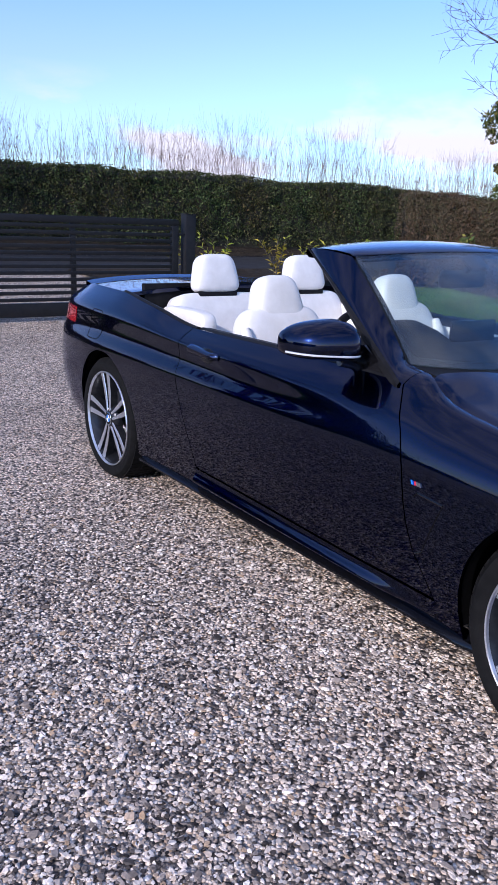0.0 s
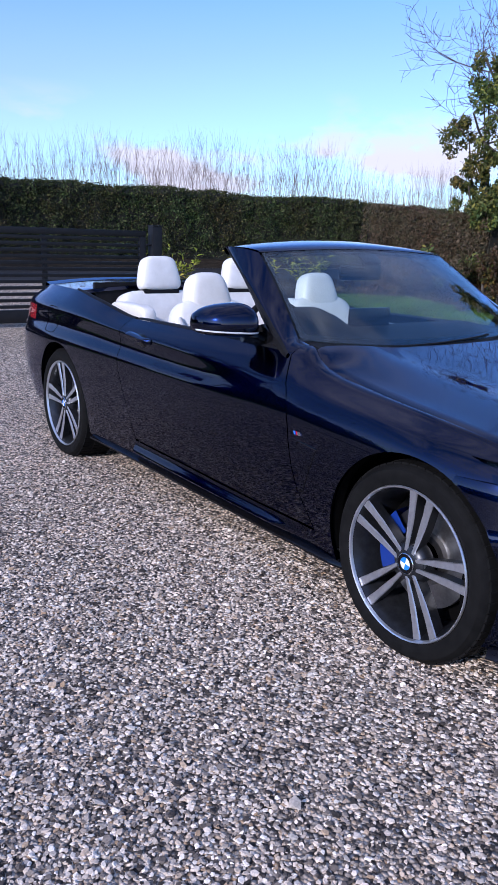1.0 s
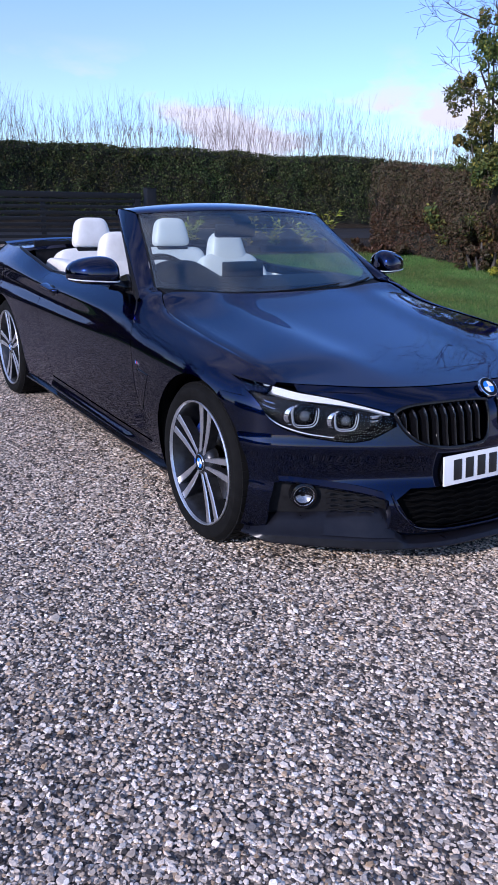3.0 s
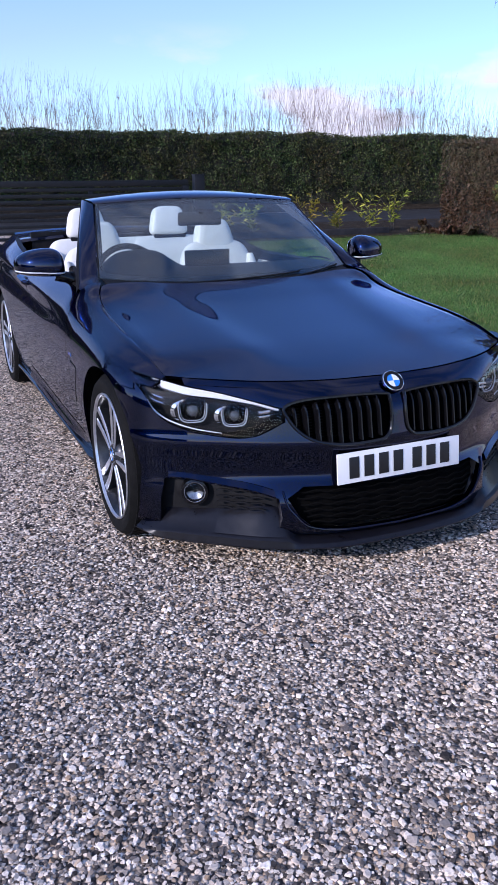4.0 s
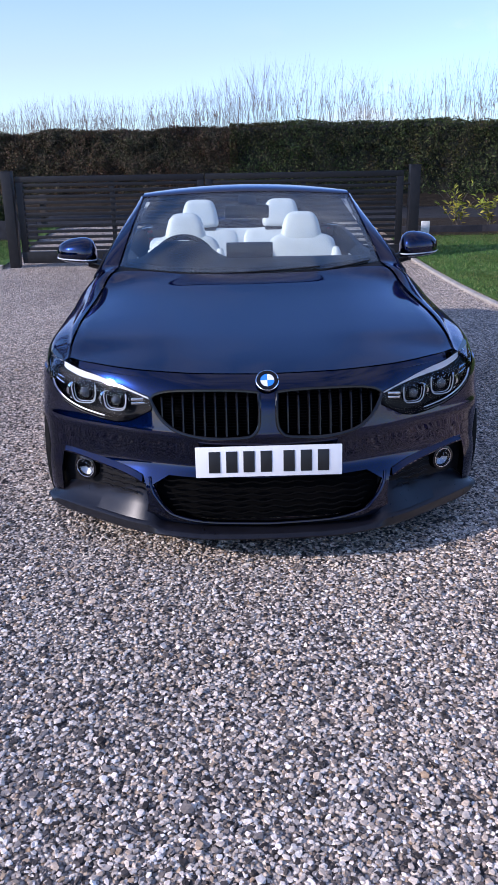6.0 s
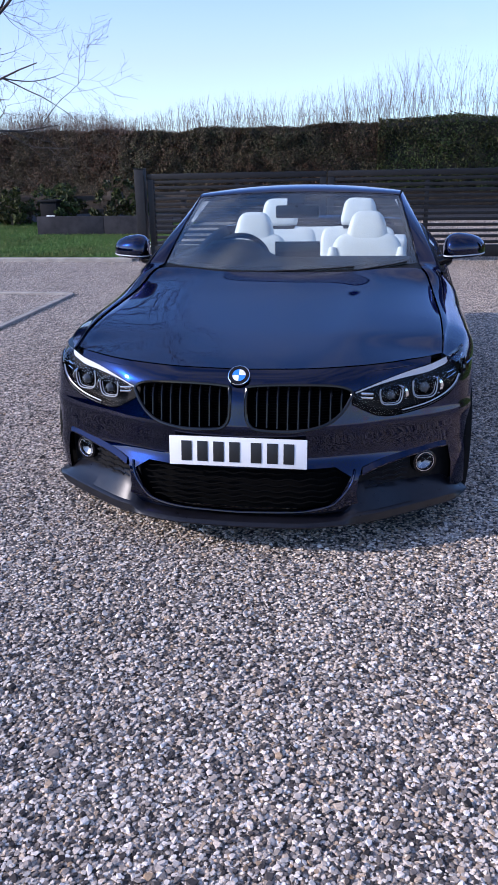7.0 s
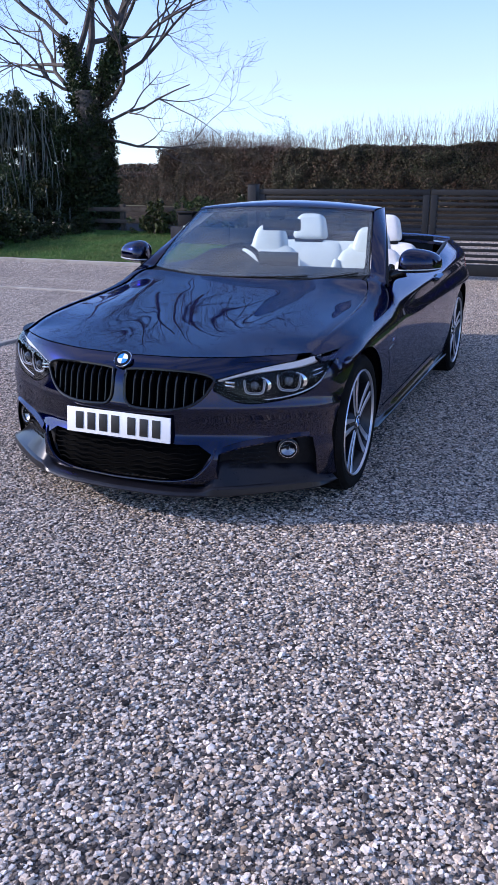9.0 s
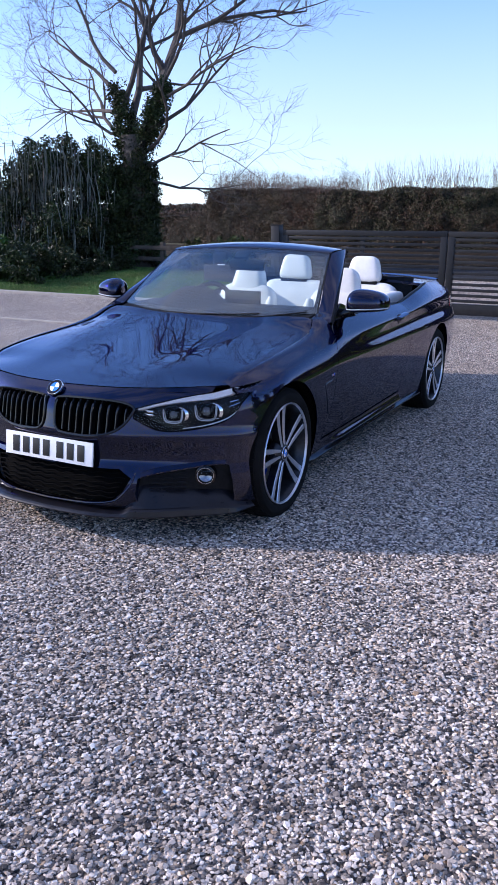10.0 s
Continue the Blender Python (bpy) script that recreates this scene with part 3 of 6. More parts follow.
def front_wing(s):
    """Wing: the flank, then its top turned in to the bonnet's edge."""
    rows = []
    for v in FLANK_V + [6.15, 6.3, 6.5, 6.7, 6.85, 7.0]:
        z0, z1 = flank(-0.25, min(v, 6))[1], flank(0.70, min(v, 6))[1]
        ya = -0.20 - 0.10 * smooth((z0 - 0.635) / 0.03) - 0.06 * smooth((z0 - 0.685) / 0.015)
        yb = front_shut(z1) - GAP + (0.742 - front_shut(z1)) * max(v - 6, 0)
        row = []
        for y in span(ya, yb, 44):
            x, z = flank(y, min(v, 6))
            if v > 6:
                k = v - 6
                x1, z1_ = bonnet_w(y) + GAP, bonnet_e(y)
                wide = math.hypot(x1 - x, z1_ - z)
                x, z = x + (x1 - x) * k + wide * 0.05 * k * (1 - k), z + (z1_ - z) * k + 0.42 * wide * k * (1 - k)
            row.append((s * x, y, z))
        rows.append(row)
    return part("front_wing", Mesh().shell(rows, 0.014, s), paint, car)


for s in (-1, 1):
    wing = front_wing(s)
    cut(wing, half_arch(AXLE_F, 0.352, s))
    door = flank_panel("door", s, lambda z: front_shut(z) + GAP, lambda z: rear_shut(z) - GAP, [v for v in FLANK_V if v >= 0.9], 40, 0.03, edge=(0.70, 2.0))
    rows = []
    for v in (0, 0.10, 0.22, 0.34, 0.44, 0.54, 0.64, 0.74, 0.82):
        row = []
        for y in span(front_shut(0.2) + GAP, rear_shut(0.25) + 0.02, 30):
            x, z = flank(y, v)
            row.append((s * (x + 0.026 * smooth(v / 0.30) * smooth((0.80 - v) / 0.50) * smooth((y - 0.42) / 0.35)), y, z))
        rows.append(row)
    part("sill", Mesh().shell(rows, 0.018, s), paint, car)
    quarter = flank_panel("rear_quarter", s, lambda z: rear_shut(z) + GAP, lambda z: 3.85, FLANK_V, 60, edge=(2.0, 3.8))
    cut(quarter, half_arch(AXLE_R, 0.356, s))
    # arch lips and liners
    for yc, r in ((AXLE_F, 0.352), (AXLE_R, 0.356)):
        rows = []
        for t in span(radians(-14), radians(194), 40):
            y, z = yc + (r + 0.004) * math.cos(t), HUB_Z + 0.012 + (r + 0.004) * math.sin(t)
            y2, z2 = yc + (r + 0.03) * math.cos(t), HUB_Z + 0.012 + (r + 0.03) * math.sin(t)
            x = flank_x(min(max(y, -0.34), 3.6), max(z, 0.2)) - 0.012
            rows.append([(s * x, y, z), (s * (x - 0.05), y, z), (s * (x - 0.06), y2, z2), (s * 0.52, y2, z2)])
        part("arch_liner", Mesh().grid(rows), liner, car)
    # inner end of the arch
        part("inner_arch", Mesh().prism([(yc + 0.38 * math.cos(t), HUB_Z + 0.38 * math.sin(t)) for t in span(0, math.pi, 24)], min(s * 0.50, s * 0.53), max(s * 0.50, s * 0.53), "x"), liner, car)
    # door skin inside, with its trim
    rows = []
    for y in span(0.76, 2.0, 24):
        x, z = flank(y, 6.0)
        rows.append([(s * (x - 0.003), y, z), (s * (x - 0.016), y, z + 0.009), (s * (x - 0.06), y, z + 0.004), (s * (x - 0.10), y, z - 0.04)])
    part("door_cap", Mesh().grid(rows), black_plastic, door)
    rows = []
    for y in span(0.76, 2.0, 20):
        x, z = flank(y, 6.0)
        rows.append([(s * (x - 0.10), y, z - 0.04), (s * (x - 0.115), y, z - 0.18), (s * (x - 0.14), y, z - 0.28), (s * (x - 0.09), y, z - 0.33), (s * (x - 0.08), y, 0.33)])
    part("door_card", Mesh().shell(rows, 0.02, -s), leather, door, "pale leather door card")
    # handle with its bowl
    hx, hz = flank_x(1.82, 0.818), 0.818
    b = bmesh.new()
    bmesh.ops.create_uvsphere(b, u_segments=24, v_segments=12, radius=1.0)
    bowl = part("handle_bowl", Mesh().take(b, Matrix.Translation((s * (flank_x(1.80, 0.81) - 0.004), 1.80, 0.808)) @ Matrix.Diagonal((0.010, 0.062, 0.034, 1))), black_gloss, door)
    rows = []
    for i, y in enumerate(span(1.70, 1.93, 24)):
        k = i / 23
        out = 0.030 * smooth(k / 0.15) * smooth((1 - k) / 0.10) + 0.004
        zc = 0.812 + 0.012 * k
        w = 0.013 + 0.004 * smooth(k)
        x = flank_x(y, zc)
        rows.append([(s * (x - 0.004), y, zc - w), (s * (x + out * 0.7), y, zc - w * 0.9), (s * (x + out), y, zc - w * 0.3), (s * (x + out), y, zc + w * 0.5), (s * (x + out * 0.6), y, zc + w), (s * (x - 0.012), y, zc + w)])
    part("door_handle", Mesh().grid(rows), paint, door, sharp=50)
    # side vent behind the front wheel and its small badge
    me = Mesh()
    for (ya, za), (yb, zb), w in (((0.43, 0.590), (0.53, 0.598), 0.008), ((0.53, 0.598), (0.545, 0.585), 0.007), ((0.43, 0.590), (0.50, 0.42), 0.006), ((0.50, 0.42), (0.525, 0.408), 0.006)):
        me.tube([(s * (flank_x(ya + (yb - ya) * k, za + (zb - za) * k) - 0.002), ya + (yb - ya) * k, za + (zb - za) * k) for k in span(0, 1, 8)], w * 0.6, 6)
    part("side_vent", me, black_gloss, wing)
    badge = Mesh()
    for k, mat, nm in ((0, badge_blue, "badge_stripe"), (1, badge_navy, "badge_stripe"), (2, badge_red, "badge_stripe"), (3, chrome, "badge_letter")):
        ya = 0.556 - k * 0.0068
        w = 0.0064 if k < 3 else 0.018
        x = flank_x(0.545, 0.628)
        part(nm, Mesh().prism([(ya, 0.620), (ya - w, 0.620), (ya - w + 0.004, 0.632), (ya + 0.004, 0.632)], min(s * (x - 0.006), s * (x + 0.0025)), max(s * (x - 0.006), s * (x + 0.0025)), "x"), mat, wing)
    # skirt blade under the sill
    rows = []
    for y in span(0.27, 2.42, 30):
        x = flank_x(y, 0.2)
        k = smooth((y - 0.27) / 0.1)
        rows.append([(s * (x - 0.06), y, 0.203), (s * (x + 0.003), y, 0.203), (s * (x + 0.018 * k + 0.003), y, 0.192), (s * (x + 0.018 * k + 0.003), y, 0.183), (s * (x - 0.02), y, 0.175), (s * (x - 0.06), y, 0.175)])
    part("skirt_blade", Mesh().grid(rows), black_gloss, car)

# fuel flap outline on the driver's side
me = Mesh()
loop = []
for t in [2 * math.pi * k / 40 for k in range(40)]:
    cy, cz = math.copysign(abs(math.cos(t)) ** 0.4, math.cos(t)), math.copysign(abs(math.sin(t)) ** 0.4, math.sin(t))
    y, z = 2.97 + 0.085 * cy, 0.80 + 0.075 * cz + 0.06 * cy * 0
    loop.append((-flank_x(y, z) + 0.0005, y, z))
part("fuel_flap_joint", me.tube(loop, 0.002, 5, closed=True), liner, car)

# underbody
part("underbody", Mesh().box(-0.70, 0.70, -0.36, 3.5, 0.17, 0.24, 0.02), liner, car)

# bonnet
front_line = bow([(0, -0.622), (0.3, -0.607), (0.6, -0.557), (0.75, -0.507), (0.86, -0.450), (0.95, -0.395), (1.0, -0.345)])
rear_line = bow([(0, 0.645), (0.5, 0.66), (0.8, 0.695), (0.93, 0.712), (1.0, 0.70)])
ridge_s = bow([(-0.6, 0.50), (0.0, 0.56), (0.8, 0.70)])


def bonnet_z(q, y):
    q = abs(q)
    z = bonnet_e(y) + (bonnet_c(y) - bonnet_e(y)) * (1 - q ** 3.0)
    k = smooth((y + 0.62) / 0.4)
    r = ridge_s(y)
    side = (q - r) / (0.15 if q < r else 0.24)
    return z + 0.009 * k * math.exp(-side * side) * smooth((1 - q) / 0.2) - 0.006 * smooth((q - 0.975) / 0.025) * k


rows = []
for v in span(0, 1, 40):
    row = []
    for q in span(-1, 1, 61):
        y = front_line(abs(q)) + (rear_line(abs(q)) - front_line(abs(q))) * v
        row.append((q * (bonnet_w(y) - GAP), y, bonnet_z(q, y)))
    rows.append(row)
bonnet = part("bonnet", Mesh().shell(rows, 0.012, 1), paint, car, "navy bonnet with two raised creases")

# front end: a plan curve, pushed out by an amount for each height
PLAN = [(0, -0.72), (0.2, -0.710), (0.42, -0.640), (0.6, -0.535), (0.75, -0.435), (0.83, -0.36), (0.872, -0.27), (0.888, -0.19), (0.895, -0.10)]
PUSH = bow([(0.13, 0.02), (0.17, 0.04), (0.22, 0.045), (0.30, 0.035), (0.345, 0.012), (0.38, -0.001), (0.43, 0.003), (0.465, 0.009), (0.485, 0.011), (0.51, 0.006), (0.54, 0.0), (0.60, -0.012), (0.65, -0.035), (0.672, -0.055), (0.695, -0.086)])
PUSH_SIDE = bow([(0.13, 0.0), (0.2, 0.012), (0.30, 0.018), (0.36, 0.0105), (0.43, 0.0098), (0.475, 0.013), (0.49, 0.0128), (0.515, 0.006), (0.54, 0.003), (0.60, -0.002), (0.655, -0.015), (0.69, -0.04), (0.72, -0.06)])
cum = [0]
for a, b in zip(PLAN, PLAN[1:]):
    cum.append(cum[-1] + math.dist(a, b))
plan_x, plan_y = bow(list(zip(cum, [p[0] for p in PLAN]))), bow(list(zip(cum, [p[1] for p in PLAN])))
PLAN_L = cum[-1]


@functools.lru_cache(None)
def nose_frame(d):
    x, y = plan_x(d), plan_y(d)
    tx, ty = plan_x(min(d + 0.02, PLAN_L)) - plan_x(max(d - 0.02, 0)), plan_y(min(d + 0.02, PLAN_L)) - plan_y(max(d - 0.02, 0))
    if d < 0.02:
        tx, ty = 1, 0
    ln = math.hypot(tx, ty)
    return x, y, tx / ln, ty / ln


def nose(a, z, extra=0.0):
    """A point of the front end: a is the way round from the middle, -1 to 1."""
    d = abs(a) * PLAN_L
    x, y, tx, ty = nose_frame(d)
    k = smooth((d - 0.35) / 0.55)
    push = PUSH(z) * (1 - k) + PUSH_SIDE(z) * k + extra
    return Vector((math.copysign(1, a) * (x + ty * push), y - tx * push, z))


def nose_y(x, z, extra=0.0):
    """The front end's y at a given x and height."""
    s, lo, hi = (-1 if x < 0 else 1), 0.0, 1.0
    for _ in range(14):
        mid = (lo + hi) / 2
        if abs(nose(s * mid, z, extra).x) < abs(x):
            lo = mid
        else:
            hi = mid
    return nose(s * lo, z, extra).y


NOSE_Z = [0.165, 0.18, 0.2, 0.225, 0.25, 0.275, 0.3, 0.325, 0.35, 0.365, 0.38, 0.40, 0.42, 0.44, 0.46, 0.475, 0.49, 0.505, 0.52, 0.54, 0.56, 0.58, 0.6, 0.62, 0.64, 0.66, 0.675, 0.688]
def nose_top(a):
    """Height of the panel's upper edge, just under the bonnet."""
    q = min(abs(nose(a, 0.66).x) / 0.73, 1.0)
    return bonnet_z(q, front_line(q)) - 0.003


rows = []
for z in NOSE_Z:
    row = []
    for a in span(-1, 1, 121):
        p = nose(a, z)
        if z > 0.60:
            low, end = nose(a, 0.60), nose(a, nose_top(a))
            q = min(abs(end.x) / 0.735, 1.0)
            end.y += (front_line(q) - 0.004 - end.y) * smooth((1 - q) / 0.06)
            mid = Vector((low.x, low.y + 0.24 * (end.y - low.y), low.z + 0.60 * (end.z - low.z)))
            u = (z - 0.60) / (NOSE_Z[-1] - 0.60)
            p = low * (1 - u) ** 2 + mid * 2 * u * (1 - u) + end * u * u
        row.append(p)
    rows.append(row)
rows.append([p + Vector((0, 0.004, -0.012)) for p in rows[-1]])
bumper = part("front_bumper", Mesh().shell(rows, 0.02, 1), paint, car)
LAMP_TOP = bow([(0.415, 0.612), (0.5, 0.637), (0.62, 0.667), (0.70, 0.681), (0.76, 0.697), (0.835, 0.711)])
LAMP_BOT = bow([(0.415, 0.572), (0.46, 0.545), (0.51, 0.521), (0.56, 0.513), (0.66, 0.523), (0.75, 0.55), (0.80, 0.59), (0.835, 0.68)])
GRILLE = [(0.032, 0.625), (0.05, 0.642), (0.20, 0.648), (0.34, 0.640), (0.41, 0.618), (0.405, 0.585), (0.37, 0.535), (0.31, 0.500), (0.20, 0.484), (0.08, 0.487), (0.045, 0.505), (0.032, 0.54)]
INTAKE = [(0.0, 0.338), (0.36, 0.338), (0.42, 0.30), (0.385, 0.235), (0.34, 0.195), (0.2, 0.178), (0.0, 0.172)]
FOG = [(0.447, 0.300), (0.52, 0.325), (0.62, 0.342), (0.755, 0.362), (0.785, 0.35), (0.80, 0.28), (0.803, 0.176), (0.60, 0.178), (0.45, 0.18), (0.44, 0.23)]


def mirrored(poly, s):
    return [(s * x, z) for x, z in poly]


def soft_loop(poly, n=6):
    """Rounds a polygon by sampling a closed smooth curve through it."""
    pts, m = [], len(poly)
    for i in range(m):
        p0, p1, p2, p3 = (Vector(poly[(i + k) % m]) for k in (-1, 0, 1, 2))
        for t in [k / n for k in range(n)]:
            pts.append(0.5 * ((2 * p1) + (p2 - p0) * t + (2 * p0 - 5 * p1 + 4 * p2 - p3) * t * t + (3 * p1 - p0 - 3 * p2 + p3) * t ** 3))
    return [(p.x, p.y) for p in pts]


full_intake = INTAKE + [(-x, z) for x, z in reversed(INTAKE[1:-1])]
cut(bumper, Mesh().prism(full_intake, -1.0, -0.3))
for s in (-1, 1):
    cut(bumper, Mesh().prism(mirrored(soft_loop(GRILLE, 3), s), -1.0, -0.3))
    cut(bumper, Mesh().prism(mirrored(FOG, s), -1.0, -0.1))
    lamp = [(x, LAMP_BOT(x) - 0.003) for x in span(0.412, 0.838, 24)] + [(0.845, 0.655), (0.97, 0.655), (0.97, 0.8), (0.70, 0.8)] + [(x, LAMP_TOP(x) + 0.003) for x in span(0.70, 0.412, 12)]
    cut(bumper, Mesh().prism(mirrored(lamp, s), -1.0, 0.2))
    cut(bumper, half_arch(AXLE_F, 0.352, s))

# black sheet added as the unlit depth behind the openings
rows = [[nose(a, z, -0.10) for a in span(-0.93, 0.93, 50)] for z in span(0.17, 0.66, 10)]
part("front_void_sheet", Mesh().shell(rows, 0.02, 1), liner, bumper)

for s in (-1, 1):
    # kidney grille
    grille = part("kidney_grille", Mesh().tube([(s * x, nose_y(s * x, z, 0.003), z) for x, z in soft_loop(GRILLE, 4)], 0.0065, 8, closed=True), black_gloss, car, "gloss black grille surround with upright slats")
    xs = span(0.07, 0.375, 9)
    for x in xs:
        zt = 0.640 if x < 0.33 else 0.628
        zb = bow([(0.05, 0.50), (0.2, 0.488), (0.31, 0.503), (0.4, 0.56)])(x)
        rows = []
        for z in span(zb, zt, 9):
            yy = nose_y(s * x, z, -0.004) + 0.022 * smooth((z - zt + 0.030) / 0.045)
            rows.append([(s * x - 0.006, yy + 0.05, z), (s * x - 0.0055, yy + 0.006, z), (s * x - 0.002, yy, z), (s * x + 0.002, yy, z), (s * x + 0.0055, yy + 0.006, z), (s * x + 0.006, yy + 0.05, z)])
        part("slat", Mesh().grid(rows), black_gloss, grille)
    # fine mesh behind the slats
    me = Mesh()
    for z in span(0.50, 0.63, 14):
        me.tube([(s * x, nose_y(s * x, z, -0.055), z) for x in span(0.05, 0.38, 8)], 0.0016, 4)
    part("grille_mesh", me, black_plastic, grille)

    # headlight
    xs = span(0.418, 0.833, 34)

    def lamp_at(x, k, depth):
        z = LAMP_BOT(x) + (LAMP_TOP(x) - LAMP_BOT(x)) * k
        return (s * x, nose_y(s * x, min(z, 0.70), 0.0) + depth, z)
    lamp = part("headlight", Mesh().grid([[lamp_at(x, k, 0.075) for x in xs] for k in span(0, 1, 10)]), lamp_dark, car, "clear lensed headlight with twin ringed projectors")
    lens = part("lens", Mesh().grid([[lamp_at(x, k, 0.0) for x in xs] for k in span(0, 1, 14)]), lamp_glass, lamp)
    lens.visible_shadow = False
    # rims joining lens and bowl
    for k in (0, 1):
        part("rim", Mesh().grid([[lamp_at(x, k, d) for x in xs] for d in (0.0, 0.03, 0.08)]), black_gloss, lamp)
    rows = []
    for x in span(0.425, 0.784, 40):
        h = (0.007 + 0.021 * smooth((x - 0.45) / 0.26)) * smooth((0.790 - x) / 0.035)
        a, top = Vector(lamp_at(x, 1, 0.006)), Vector((0, 0, 0.004))
        rows.append([a - top, a + Vector((0, 0.004, -0.004 - h)), a + Vector((0, 0.012, -0.006 - h)), a + Vector((0, 0.035, -0.012 - h))])
    part("brow", Mesh().grid(rows), lamp_brow, lamp, "pale brow strip along the lamp's top")
    part("lower_strip", Mesh().tube([Vector(lamp_at(x, 0.04, 0.020)) for x in span(0.60, 0.815, 20)], [0.0014 + 0.0020 * k for k in span(0, 1, 20)], 6), lamp_brow, lamp)
    for k in range(2):
        part("side_fin", Mesh().tube([Vector(lamp_at(x, 0.40 + 0.14 * k - (x - 0.77) * 1.5, 0.034)) for x in span(0.765, 0.800 - 0.008 * k, 6)], 0.0024, 6), chrome, lamp)
    for px, pz, pr in ((0.556, 0.580, 0.044), (0.682, 0.594, 0.049)):
        y0 = nose_y(s * px, pz, 0.0) + 0.026
        ax = Vector((s * 0.35, -1, 0)).normalized()
        e1 = Vector((-ax.y, ax.x, 0)).normalized()
        c = Vector((s * px, y0, pz))
        ring, inner = [], []
        for t in [2 * math.pi * k / 36 for k in range(36)]:
            q = 1.0 / (abs(math.cos(t)) ** 2.5 + abs(math.sin(t)) ** 2.5) ** (1 / 2.5) * (1.0 if math.sin(t) < 0.3 else 0.97)
            ring.append(c + pr * q * (math.cos(t) * e1 * 1.05 + math.sin(t) * Vector((0, 0, 0.86))))
            inner.append(c - ax * 0.018 + pr * 0.82 * q * (math.cos(t) * e1 * 1.05 + math.sin(t) * Vector((0, 0, 0.86))))
        arc = [radians(t) for t in span(112, 248, 14)]
        out = [c - ax * 0.004 + Vector((s * 0.010, 0, 0)) + pr * g * (math.cos(t) * e1 * -s * 1.05 + math.sin(t) * Vector((0, 0, 0.84))) for g in (1.05,) for t in arc]
        far = [c - ax * 0.012 + Vector((s * 0.012, 0, 0)) + pr * (1.10 + 0.20 * math.sin((t - arc[0]) / (arc[-1] - arc[0]) * math.pi)) * (math.cos(t) * e1 * -s * 1.05 + math.sin(t) * Vector((0, 0, 0.80))) for t in arc]
        part("reflector_crescent", Mesh().grid([out, far]), chrome, lamp)
        for grow, thick, back in ((1.0, 0.0024, 0.0), (0.88, 0.0016, 0.008)):
            u_path = []
            for t in [radians(g) for g in span(-218, 38, 40)]:
                q = 1.0 / (abs(math.cos(t)) ** 3.4 + abs(math.sin(t)) ** 3.4) ** (1 / 3.4)
                u_path.append(c - ax * back + pr * grow * q * (math.cos(t) * e1 * 1.0 * (1 + 0.10 * math.sin(t)) + math.sin(t) * Vector((0, 0, 0.84))))
            part("light_ring", Mesh().tube(u_path, thick, 8), lamp_ring, lamp)
        part("reflector_bowl", Mesh().grid([ring, inner], close_u=True), black_gloss, lamp)
        me = Mesh()
        turn = ax.to_track_quat("X", "Z").to_matrix().to_4x4()
        me.lathe([(0.0, 0.004), (pr * 0.3, 0.001), (pr * 0.5, -0.008), (pr * 0.56, -0.018), (pr * 0.62, -0.012), (pr * 0.66, -0.012), (pr * 0.95, -0.022)], Matrix.Translation(c) @ turn, 28)
        part("projector", me, black_gloss, lamp)
        me = Mesh().lathe([(0.0, 0.012), (pr * 0.15, 0.011), (pr * 0.3, 0.006), (pr * 0.42, -0.004)], Matrix.Translation(c) @ turn, 24)
        part("projector_lens", me, lamp_lens, lamp)
    me = Mesh()
    for k in range(2):
        me.box(0.445, 0.49, -0.008, 0.008, 0.580 + 0.014 * k, 0.588 + 0.014 * k, 0.002, Matrix.Translation((0, nose_y(0.47, 0.59) + 0.02, 0)))
    me.v = [(s * x, y, z) for x, y, z in me.v]
    part("reflector", me, chrome, lamp)

    # fog lamp, its recess and ribs
    rec = part("fog_recess", Mesh().grid([[(s * x, nose_y(s * x, z, -0.045), z) for x in span(0.41, 0.80, 20)] for z in span(0.17, 0.372, 10)]), black_plastic, bumper)
    c = Vector((s * 0.692, nose_y(s * 0.692, 0.30, -0.020), 0.302))
    ax = Vector((s * 0.45, -1, 0.0)).normalized()
    turn = Matrix.Translation(c) @ ax.to_track_quat("X", "Z").to_matrix().to_4x4()
    fog = part("fog_lamp", Mesh().lathe([(0.0, -0.0208), (0.0156, -0.0195), (0.0286, -0.0104), (0.0364, 0.0026)], turn, 28), lamp_dark, car, "small round fog lamp with a bright lower reflector behind clear glass")
    half = []
    for g in span(radians(-172), radians(-8), 16):
        half.append([turn @ Vector((along, rr_ * math.cos(g), rr_ * math.sin(g))) for rr_, along in ((0.0091, -0.013), (0.0208, -0.0091), (0.0312, -0.0013))])
    part("reflector", Mesh().grid(half), fog_silver, fog, "bright half-round reflector")
    part("bezel", Mesh().lathe([(0.0364, 0.0026), (0.0403, 0.0104), (0.0481, 0.0078), (0.052, -0.026)], turn, 32), black_gloss, fog)
    part("rim", Mesh().tube([turn @ Vector((0.0078, 0.0377 * math.cos(g), 0.0377 * math.sin(g))) for g in [2 * math.pi * k / 32 for k in range(32)]], 0.0018, 6, closed=True), chrome, fog)
    lens = part("lens", Mesh().lathe([(0.0, 0.0182), (0.0208, 0.0156), (0.0364, 0.0078)], turn, 24), lamp_glass, fog)
    lens.visible_shadow = False
    for row_i in range(4):
        for col in range(3):
            x0 = 0.485 + col * 0.048
            z0 = 0.25 + row_i * 0.021
            part("mesh_rib", Mesh().tube([(s * (x0 + 0.046 * k), nose_y(s * (x0 + 0.046 * k), z0, -0.016), z0 + 0.006 * math.sin(k * math.pi)) for k in span(0, 1, 6)], 0.004, 5), black_plastic, rec)
    # ledge over the recess
    rows = []
